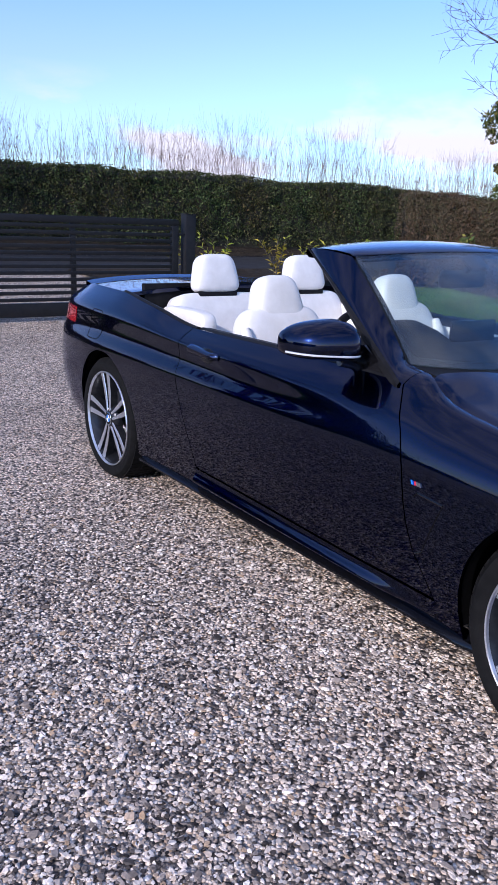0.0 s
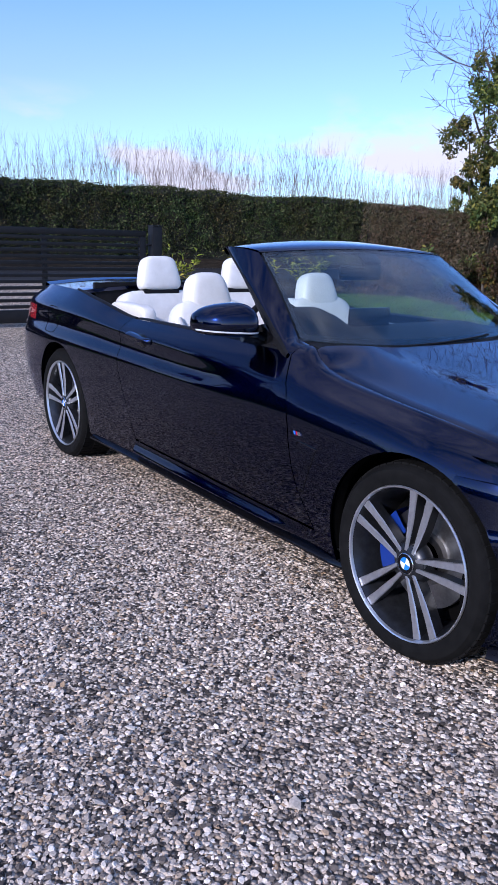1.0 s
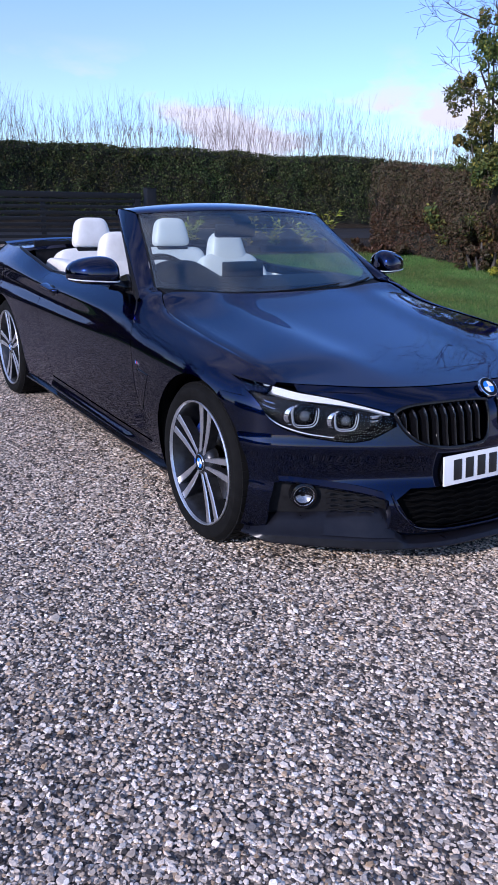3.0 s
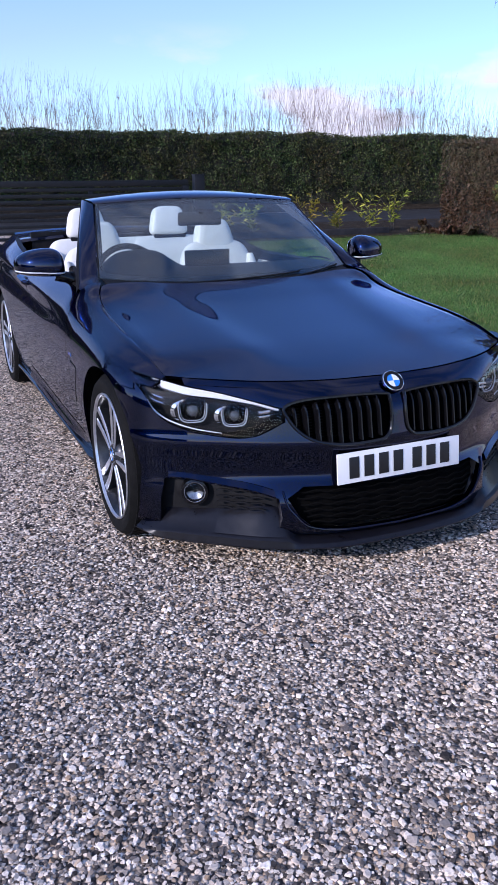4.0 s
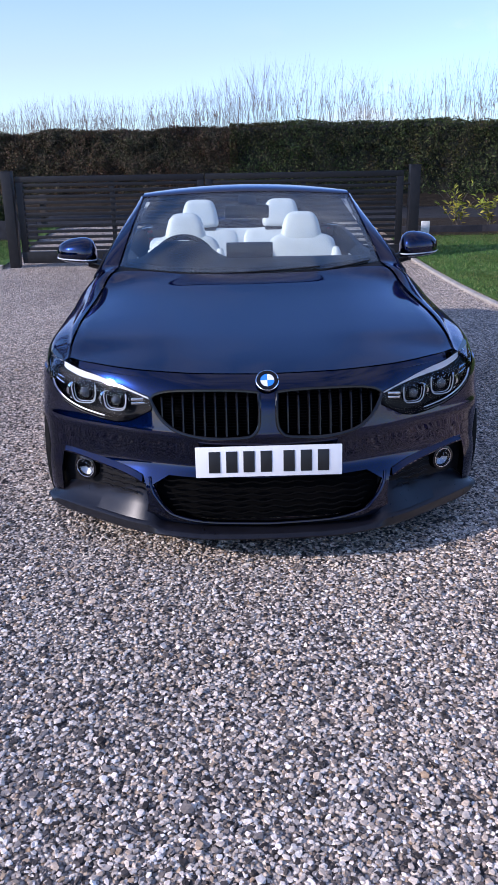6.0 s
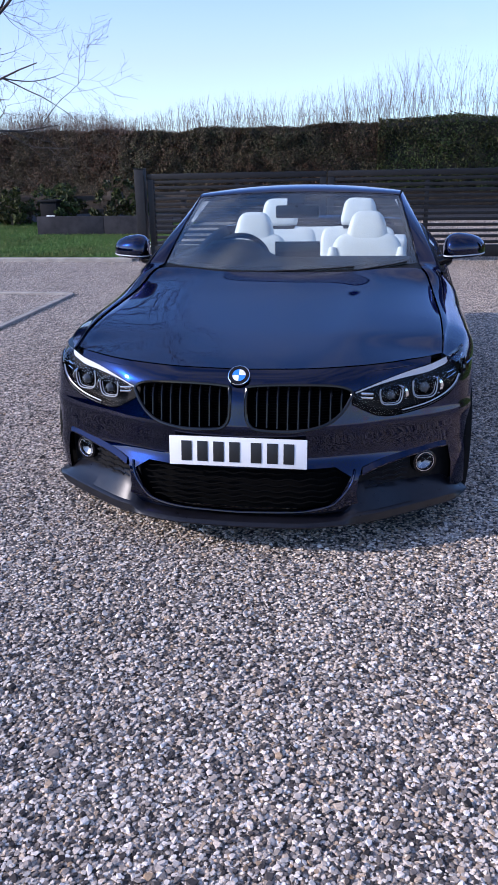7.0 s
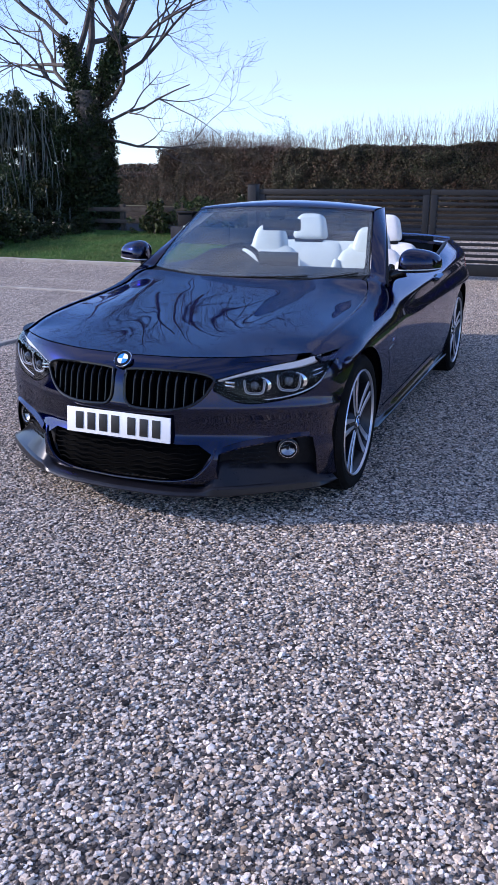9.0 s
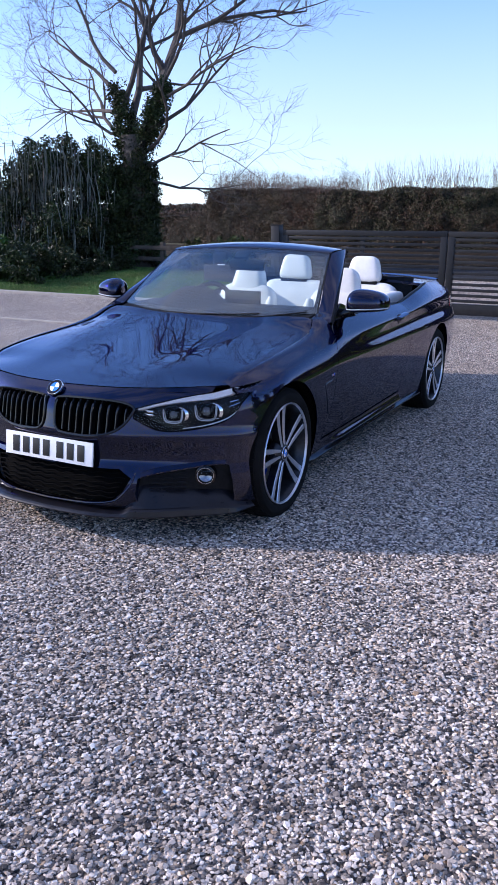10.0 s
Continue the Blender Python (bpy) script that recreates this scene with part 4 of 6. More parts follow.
    for x in span(0.46, 0.775, 20):
        zt = bow([(0.44, 0.306), (0.52, 0.330), (0.62, 0.347), (0.755, 0.366), (0.8, 0.364)])(x)
        rows.append([(s * x, nose_y(s * x, zt, 0.0) + 0.03, zt - 0.012), (s * x, nose_y(s * x, zt, 0.010), zt - 0.010), (s * x, nose_y(s * x, zt, 0.011), zt - 0.004), (s * x, nose_y(s * x, zt, -0.004), zt + 0.016), (s * x, nose_y(s * x, zt, -0.01), zt + 0.018)])
    part("ledge", Mesh().grid(rows), paint, bumper)
    # parking sensors
    for sx, sz in ((0.30, 0.405), (0.74, 0.43)):
        c = Vector((s * sx, nose_y(s * sx, sz, 0.0), sz))
        ax = Vector((s * sx * 0.8, -1, 0)).normalized()
        part("parking_sensor", Mesh().lathe([(0.0, 0.002), (0.010, 0.002), (0.0115, -0.004)], Matrix.Translation(c) @ ax.to_track_quat("X", "Z").to_matrix().to_4x4(), 20), paint, bumper)

# lower intake: black sheet for its unlit depth, with wavy bars
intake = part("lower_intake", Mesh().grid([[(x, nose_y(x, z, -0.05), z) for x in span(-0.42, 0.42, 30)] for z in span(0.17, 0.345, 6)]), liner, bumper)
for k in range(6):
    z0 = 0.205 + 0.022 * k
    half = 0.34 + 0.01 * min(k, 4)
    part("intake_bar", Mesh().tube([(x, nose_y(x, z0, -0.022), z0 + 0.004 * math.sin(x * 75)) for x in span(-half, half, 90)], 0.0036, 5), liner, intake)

trim = [(-0.432, 0.325), (-0.428, 0.295), (-0.400, 0.243), (-0.352, 0.197), (-0.25, 0.178), (-0.12, 0.172)]
trim = bow([(x, z) for x, z in trim] + [(0.0, 0.170)] + [(-x, z) for x, z in reversed(trim)])
part("intake_trim", Mesh().tube([(x, nose_y(x, trim(x), 0.002), trim(x)) for x in [-0.432 + 0.864 * (0.5 - 0.5 * math.cos(math.pi * k / 60)) for k in range(61)]], 0.0045, 8), paint, bumper)

# splitter
lip_out = bow([(0, 0.036), (0.5, 0.036), (0.72, 0.030), (0.86, 0.020), (1.0, 0.010)])
wing_top = bow([(0.40, 0.20), (0.45, 0.262), (0.50, 0.272), (0.60, 0.250), (0.72, 0.236), (0.82, 0.226), (0.9, 0.215)])


A_END = max(a for a in span(0.5, 1, 101) if nose(a, 0.2).y < -0.33)


def splitter_row(a):
    x = abs(nose(a, 0.2).x)
    up = smooth((x - 0.375) / 0.05)
    run = smooth((A_END - abs(a)) / 0.10)
    top = 0.160 + up * (wing_top(x) - 0.160) * (0.25 + 0.75 * run)
    o = lip_out(abs(a))
    low, lip = 0.122 + 0.02 * (1 - run), 0.140 + 0.022 * up * smooth((0.95 - abs(a)) / 0.3)

    def at(d, z):
        p = nose(a, 0.2, d)
        return Vector((p.x, p.y, z))
    return [at(-0.08, low + 0.014), at(o - 0.006, low), at(o, low + 0.003), at(o + 0.002, low + 0.008), at(o - 0.002, lip - 0.006), at(o - 0.008, lip), at(o - 0.016, lip + 0.003), at(-0.012, lip + 0.004 + (top - lip) * 0.42), at(-0.050, top - 0.004), at(-0.056, top), at(-0.08, top - 0.004)]


split = Mesh().grid([splitter_row(a) for a in span(-A_END, A_END, 110)])
ends = len(splitter_row(0))
split.f.append(tuple(range(ends)))
split.f.append(tuple(len(split.v) - 1 - k for k in range(ends)))
part("splitter", split, black_satin, car, "satin black front splitter with raised corners", sharp=28)

# number plate with its characters as bars
plate_tilt = Matrix.Translation((0, -0.738, 0.402)) @ Matrix.Rotation(radians(-6), 4, "X")
plate = part("number_plate", Mesh().box(-0.26, 0.26, -0.004, 0.004, -0.0555, 0.0555, 0.003, plate_tilt), white_plate, car, "white front number plate with dark bars")
x0 = -0.213
for k, w in enumerate((0.04, 0.04, 0.04, 0.04, 0, 0.04, 0.04, 0.04)):
    if w:
        part("plate_bar", Mesh().box(x0, x0 + w, -0.0062, -0.0035, -0.0385, 0.0385, 0.001, plate_tilt), plate_black, plate)
        x0 += w + 0.021
    else:
        x0 += 0.020
part("plate_holder", Mesh().box(-0.24, 0.24, 0.0, 0.05, -0.05, 0.05, 0.01, plate_tilt), black_plastic, car)


def roundel(name, m, r, parent):
    """A round two-tone emblem."""
    ob = part(name, Mesh().lathe([(0, 0.003), (r * 0.6, 0.003), (r * 0.62, 0.005), (r * 0.9, 0.004), (r * 0.94, 0.006), (r, 0.004), (r * 1.02, -0.004)], m, 40), chrome, parent, "round blue and white emblem")
    part("ring", Mesh().lathe([(r * 0.62, 0.0062), (r * 0.75, 0.0066), (r * 0.91, 0.0062)], m, 40), black_gloss, ob)
    for k in range(4):
        me = Mesh()
        pts = [Vector((0.0055, 0, 0))] + [Vector((0.0052, r * 0.6 * math.cos(t), r * 0.6 * math.sin(t))) for t in span(k * math.pi / 2, (k + 1) * math.pi / 2, 9)]
        me.v = [tuple(m @ p) for p in pts]
        me.f = [(0, i, i + 1) for i in range(1, 9)]
        part("quadrant", me, badge_blue if k % 2 else badge_white, ob)
    return ob


emblem_n = Vector((0, -1, 0.95)).normalized()
roundel("emblem", Matrix.Translation((0, nose_y(0.0, 0.672) - 0.004, 0.676)) @ emblem_n.to_track_quat("X", "Z").to_matrix().to_4x4(), 0.041, car)

# windscreen: glass, frame, pillars
BASE_Y = bow([(0, 0.70), (0.3, 0.715), (0.5, 0.755), (0.60, 0.79), (0.684, 0.832)])
HEAD_Y = bow([(0, 1.222), (0.3, 1.228), (0.49, 1.248), (0.574, 1.272)])


def screen_at(q, v, lift=0.0):
    a = abs(q)
    xb, xt = 0.684 * q, 0.574 * q
    yb, yt = BASE_Y(abs(xb)), HEAD_Y(abs(xt))
    zb, zt = 0.890 + 0.032 * a ** 2.2, 1.273 - 0.024 * a * a
    bulge = 0.020 * math.sin(v * math.pi) * (1 - 0.5 * a * a)
    p = Vector((xb + (xt - xb) * v, yb + (yt - yb) * v, zb + (zt - zb) * v))
    return p + Vector((0, -0.55, 0.8)).normalized() * (bulge + lift)


windscreen = part("windscreen", Mesh().shell([[screen_at(q, v) for q in span(-0.985, 0.985, 33)] for v in span(0.0, 0.985, 20)], 0.005, 1), screen_glass, car, "clear raked windscreen")
windscreen.visible_shadow = False
# dark band round the glass, wider in the lower corners
me = Mesh()
me.grid([[screen_at(q, v, -0.0065) for q in span(-0.985, 0.985, 30)] for v in (0.955, 0.99)])
me.grid([[screen_at(q, (0.055 + 0.03 * abs(q) ** 6) * k, -0.0065) for q in span(-0.99, 0.99, 40)] for k in (0, 0.5, 1)])
for s in (-1, 1):
    me.grid([[screen_at(s * (1 - g * (0.045 + 0.07 * max(0, 1 - v / 0.16) ** 2)), v, -0.0068) for g in (1, 0.5, 0.12)] for v in span(0.05, 0.97, 28)])
part("frit_band", me, black_gloss, windscreen)
part("sensor_box", Mesh().box(-0.05, 0.05, -0.035, 0.035, -0.03, -0.008, 0.008, Matrix.Translation(screen_at(0, 0.90)) @ Matrix.Rotation(radians(36), 4, "X")), black_gloss, windscreen)
rows = []
for q in span(-1, 1, 41):
    f, top = screen_at(q, 0.985, 0.002), Vector((0.582 * q, 1.49 + 0.03 * q * q, 1.305 - 0.043 * q * q))
    rows.append([f, f.lerp(top, 0.08) + Vector((0, -0.002, 0.007)), f.lerp(top, 0.35) + Vector((0, 0, 0.011)), f.lerp(top, 0.7) + Vector((0, 0, 0.009)), top, top + Vector((0, 0.018, -0.005)), top + Vector((0, 0.020, -0.018)), top + Vector((0, 0.0, -0.034)), f + Vector((0, 0.02, -0.028))])
part("screen_header", Mesh().grid(rows, close_u=True), paint, car, sharp=50)
for s in (-1, 1):
    rows, seal = [], []
    line = [((0.6965, 0.742, 0.9115), (0.789, 0.742, 0.876), 0.0), ((0.690, 0.775, 0.913), (0.792, 0.752, 0.883), 0.15), ((0.681, 0.803, 0.917), (0.790, 0.768, 0.892), 0.45)]
    for w in span(0, 1, 26):
        p = screen_at(1.0, w * 0.985, -0.002)
        o = Vector((0.793, 0.748, 0.882)).lerp(Vector((0.582, 1.520, 1.262)), 0.06 + 0.94 * w) + Vector((0.006, -0.006, 0.008)) * math.sin(w * math.pi)
        line.append((p, o, 1.0))
    line = [(Vector((s * a[0], a[1], a[2])), Vector((s * o[0], o[1], o[2])), k) for a, o, k in line]
    for i, (a, o, k) in enumerate(line):
        lo, hi = line[max(i - 1, 0)], line[min(i + 1, len(line) - 1)]
        nrm = (o - a).cross((hi[0] + hi[1]) - (lo[0] + lo[1])).normalized() * s
        wide = (o - a).length
        rows.append([a - nrm * 0.02 * k, a + nrm * 0.003 * k] + [a.lerp(o, g) + nrm * (0.003 * k + wide * (0.42 - 0.22 * k) * g * (1 - g)) for g in (0.06, 0.2, 0.4, 0.6, 0.8, 0.93)] + [o, o - nrm * (0.008 + 0.022 * k), a.lerp(o, 0.5) - nrm * (0.01 + 0.035 * k)])
        out2 = (o - a).normalized()
        if k > 0.1:
            seal.append([o + nrm * 0.002, o + out2 * 0.014 - nrm * 0.004, o + out2 * 0.016 - nrm * 0.026, o - out2 * 0.004 - nrm * 0.03])
    part("a_pillar", Mesh().grid(rows, close_u=True), paint, car, sharp=50)
    part("pillar_seal", Mesh().grid(seal, close_u=True), black_plastic, car)
    # corner trim under the mirror
    part("mirror_sail", Mesh().prism([(0.79, 0.882), (1.06, 0.888), (1.02, 0.955), (0.95, 0.972)], min(s * 0.760, s * 0.776), max(s * 0.760, s * 0.776), "x"), black_gloss, car)

    # door mirror: flat below, domed above and falling to the outer tip
    def mirror_z(x, z):
        u = (x + 1) / 2
        return 0.968 + (0.092 * (1 - 0.42 * u * u) * z if z > 0 else 0.050 * (1 - 0.1 * u) * math.copysign(abs(z) ** 0.7, z)) + 0.006 * u
    mir = tagged(new("door_mirror"), "navy door mirror with a bright trim line")
    mir.parent = car
    b = bmesh.new()
    bmesh.ops.create_uvsphere(b, u_segments=36, v_segments=24, radius=1.0)
    for v in b.verts:
        x, y, z = v.co
        x, z = math.copysign(abs(x) ** 0.62, x), math.copysign(abs(z) ** 0.72, z)
        y = y if y < 0 else min(y, 0.45)
        v.co = Vector((s * (0.922 + 0.112 * x), 1.0 + 0.105 * y - 0.035 * (1 - x) / 2 + 0.055 * (x + 1) / 2, mirror_z(x, z)))
    part("mirror_shell", Mesh().take(b), paint, mir, sharp=40)
    def on_shell(phi, z0, out):
        x, y, z = math.cos(phi) * math.sqrt(1 - z0 * z0), -math.sin(phi) * math.sqrt(1 - z0 * z0), z0
        x, z = math.copysign(abs(x) ** 0.62, x), math.copysign(abs(z) ** 0.72, z)
        g = 1 + out
        return (s * (0.922 + 0.112 * x * g), 1.0 + 0.105 * y * g - 0.035 * (1 - x) / 2 + 0.055 * (x + 1) / 2, mirror_z(x, z))
    rows = [[on_shell(phi, z0, o) for z0, o in ((-0.20, 0.0), (-0.22, 0.03), (-0.28, 0.035), (-0.34, 0.03), (-0.36, 0.0))] for phi in span(radians(8), radians(172), 40)]
    part("trim_line", Mesh().grid(rows), lamp_brow, mir, "bright indicator strip")
    rows = []
    for j in span(-1, 1, 9):
        rows.append([(s * (0.918 + 0.090 * q * (1 - 0.25 * abs(j) ** 3)), 1.046 + 0.045 * (q + 1) / 2, 0.980 + 0.055 * j * (1 - 0.2 * abs(q) ** 3) - 0.008 * q) for q in span(-1, 1, 9)])
    part("mirror_glass", Mesh().shell(rows, 0.004, s), chrome, mir)
    me = Mesh().tube([(s * 0.772, 0.965, 0.905), (s * 0.80, 0.965, 0.915), (s * 0.85, 0.975, 0.930)], [0.034, 0.027, 0.03], 12, 0.9)
    part("mirror_foot", me, black_gloss, mir)

# cowl and wipers
rows = [[(x, rear_line(abs(x) / 0.69) - 0.01, 0.876 + 0.018 * abs(x / 0.66) ** 2), (x, BASE_Y(abs(x)) + 0.02, 0.890 + 0.026 * abs(x / 0.66) ** 2.2)] for x in span(-0.66, 0.66, 40)]
part("cowl", Mesh().shell(rows, 0.01, -1), black_plastic, car)
for xa, ya, xb in ((-0.30, 0.72, 0.34), (0.32, 0.74, 0.60)):
    pts = []
    for k in span(0, 1, 16):
        x = xa + (xb - xa) * k
        pts.append(screen_at(x / 0.66, -0.03 + 0.05 * k, 0.004))
    part("wiper", Mesh().tube(pts, [0.006 - 0.002 * k for k in span(0, 1, 16)], 6), black_plastic, car)

# rear deck, tonneau lid, boot lid
def deck_z(x, y):
    xe, ze = KNOT_X[6](y), KNOT_Z[6](y)
    q = min(abs(x) / xe, 1)
    return ze + 0.035 * (1 - q ** 2.5)


tonneau = part("tonneau_cover", Mesh().shell([[(q * (KNOT_X[6](y) - GAP), y, deck_z(q * (KNOT_X[6](y)), y)) for q in span(-1, 1, 31)] for y in span(2.80, 3.22, 12)], 0.02, 1), paint, car, "navy panel over the folded roof")
boot = part("boot_lid", Mesh().shell([[(q * (KNOT_X[6](y) - GAP), y, deck_z(q * (KNOT_X[6](y)), y)) for q in span(-1, 1, 31)] for y in span(3.225, 3.85, 16)], 0.02, 1), paint, car)
rows = []
for q in span(-1, 1, 40):
    y = 3.76 - 0.17 * abs(q) ** 2.5
    x = q * 0.66
    z = deck_z(x, y)
    rows.append([(x, y - 0.10, z - 0.001), (x, y - 0.03, z + 0.014), (x, y + 0.02, z + 0.022), (x, y + 0.03, z + 0.012), (x, y + 0.02, z - 0.01)])
part("lip_spoiler", Mesh().grid(rows), paint, boot)
part("rear_end", Mesh().shell([[(x, 3.85, z) for x in span(-0.47, 0.47, 9)] for z in span(0.3, 0.93, 6)], 0.02, -1), paint, car)
for s in (-1, 1):
    rows = []
    for y in span(3.33, 3.80, 16):
        row = []
        for z in span(0.765, 0.855, 6):
            row.append((s * (flank_x(y, z) + 0.002), y, z))
        rows.append(row)
    part("tail_lamp", Mesh().shell(rows, 0.02, -s), tail_red, car, "red rear lamp wrapping the corner")
    # panel edge between the quarter's waist and the cabin
    rows = []
    for y in span(2.03, 2.86, 20):
        x, z = flank(y, 6)
        rows.append([(s * (x - 0.004), y, z), (s * (x - 0.014), y, z + 0.008), (s * (x - 0.032), y, z + 0.002), (s * (x - 0.05), y, z - 0.07), (s * (x - 0.13), y, z - 0.30)])
    part("cabin_rail", Mesh().shell(rows, 0.012, -s), black_plastic, car)

# cabin
part("cabin_floor", Mesh().box(-0.74, 0.74, 0.75, 2.95, 0.27, 0.33, 0.02), black_plastic, car)
part("rear_bulkhead", Mesh().shell([[(x, 2.80 + 0.05 * k, 0.5 + 0.52 * k) for x in span(-0.66, 0.66, 8)] for k in span(0, 1, 5)], 0.03, -1), black_plastic, car)
rows = []
for x in span(-0.70, 0.70, 40):
    hood = 0.095 * math.exp(-((x + 0.37) / 0.19) ** 4)
    rows.append([(x, BASE_Y(min(abs(x), 0.66)) + 0.01, 0.878), (x, 1.0, 0.905), (x, 1.13, 0.915 + hood * 0.8), (x, 1.21, 0.915 + hood), (x, 1.23, 0.89 + hood * 0.9), (x, 1.24, 0.80), (x, 1.18, 0.60), (x, 1.1, 0.45)])
dash = part("dashboard", Mesh().grid(rows), black_plastic, car, "dark dashboard with a hooded dial cluster")
part("display", Mesh().box(-0.12, 0.14, 1.155, 1.172, 0.905, 1.0, 0.006), black_gloss, dash, "upright black display screen")
wheel = tagged(new("steering_wheel"), "black leather steering wheel")
wheel.parent = car
tilt = Matrix.Translation((-0.37, 1.36, 0.845)) @ Matrix.Rotation(radians(-24), 4, "X")
part("rim", Mesh().tube([tilt @ Vector((0.185 * math.cos(t), 0, 0.185 * math.sin(t))) for t in [2 * math.pi * k / 40 for k in range(40)]], 0.017, 10, closed=True), black_plastic, wheel)
part("hub", Mesh().lathe([(0, -0.03), (0.05, -0.028), (0.075, -0.005), (0.07, 0.04)], tilt @ Matrix.Rotation(radians(-90), 4, "Z"), 24), black_plastic, wheel)
for t in (0, 180, 270):
    part("spoke", Mesh().tube([tilt @ Vector((r * math.cos(radians(t)), 0.0, r * math.sin(radians(t)))) for r in (0.06, 0.12, 0.18)], [0.026, 0.018, 0.016], 8, 0.5), black_plastic, wheel)
# rear-view mirror hanging from the header
rvm = part("rear_view_mirror", Mesh().box(-0.125, 0.125, -0.02, 0.016, -0.036, 0.036, 0.014, Matrix.Translation((0.0, 1.24, 1.160)) @ Matrix.Rotation(radians(8), 4, "X")), black_gloss, car)
part("stem", Mesh().tube([(0, 1.235, 1.185), (0, 1.205, 1.21), (0, 1.18, 1.232)], [0.012, 0.014, 0.022], 10), black_plastic, rvm)


def cushion(sx, sy, sz, m, rnd=0.35, n=2.6, pinch=0.0):
    """A padded block: a rounded box."""
    b = bmesh.new()
    bmesh.ops.create_uvsphere(b, u_segments=28, v_segments=18, radius=1.0)
    for v in b.verts:
        p = v.co
        q = [math.copysign(abs(c) ** rnd, c) for c in p]
        w = 1 + pinch * q[2]
        v.co = Vector((q[0] * sx / 2 * w, q[1] * sy / 2, q[2] * sz / 2))
    return Mesh().take(b, m)


def lean(x, y, z, a, rz=0):
    return Matrix.Translation((x, y, z)) @ Matrix.Rotation(radians(a), 4, "X") @ Matrix.Rotation(radians(rz), 4, "Z")


for s in (-1, 1):
    seat = tagged(new("front_seat"), "pale leather front seat with built-in headrest")
    seat.parent = car
    part("cushion", cushion(0.50, 0.52, 0.16, lean(s * 0.38, 1.60, 0.50, 6)), leather, seat, sharp=60)
    part("backrest", cushion(0.50, 0.15, 0.58, lean(s * 0.38, 1.93, 0.70, -17), 0.42, pinch=-0.08), leather, seat, sharp=60)
    for k in (-1, 1):
        part("bolster", Mesh().tube([lean(s * 0.38 + k * 0.225, 1.88, 0.68, -17) @ Vector((0, -0.02, z)) for z in span(-0.26, 0.22, 8)], [0.035, 0.05, 0.055, 0.055, 0.052, 0.048, 0.04, 0.02], 12), leather, seat, sharp=60)
    part("headrest", cushion(0.26, 0.13, 0.25, lean(s * 0.38, 2.015, 0.995, -14), 0.5, pinch=-0.22), leather, seat, sharp=60)
    part("headrest_collar", Mesh().box(-0.10, 0.10, -0.05, 0.05, -0.02, 0.02, 0.012, lean(s * 0.38, 1.985, 0.885, -14)), black_plastic, seat)
    rear = tagged(new("rear_seat"), "pale leather rear seat")
    rear.parent = car
    part("cushion", cushion(0.56, 0.48, 0.16, lean(s * 0.31, 2.42, 0.50, 8)), leather, rear, sharp=60)
    part("backrest", cushion(0.56, 0.16, 0.52, lean(s * 0.29, 2.66, 0.72, -14), 0.3), leather, rear, sharp=60)
    part("headrest", cushion(0.255, 0.11, 0.205, lean(s * 0.30, 2.70, 1.080, -10), 0.45, pinch=-0.18), leather, rear, sharp=60)
    part("headrest_collar", Mesh().box(-0.12, 0.12, -0.045, 0.045, -0.015, 0.015, 0.01, lean(s * 0.30, 2.69, 0.972, -10)), black_plastic, rear)
    part("side_cushion", cushion(0.10, 0.45, 0.30, lean(s * 0.60, 2.45, 0.78, 0), 0.35), leather, rear, sharp=60)
bench = tagged(new("rear_bench"), "pale leather bench back between the rear seats")
bench.parent = car
part("backrest", cushion(0.30, 0.15, 0.50, lean(0, 2.675, 0.725, -14), 0.22), leather, bench, sharp=60)
part("cushion", cushion(0.26, 0.46, 0.15, lean(0, 2.42, 0.50, 8), 0.25), leather, bench, sharp=60)
part("armrest", cushion(0.20, 0.40, 0.16, lean(0, 1.75, 0.60, 0)), leather, car, sharp=60)


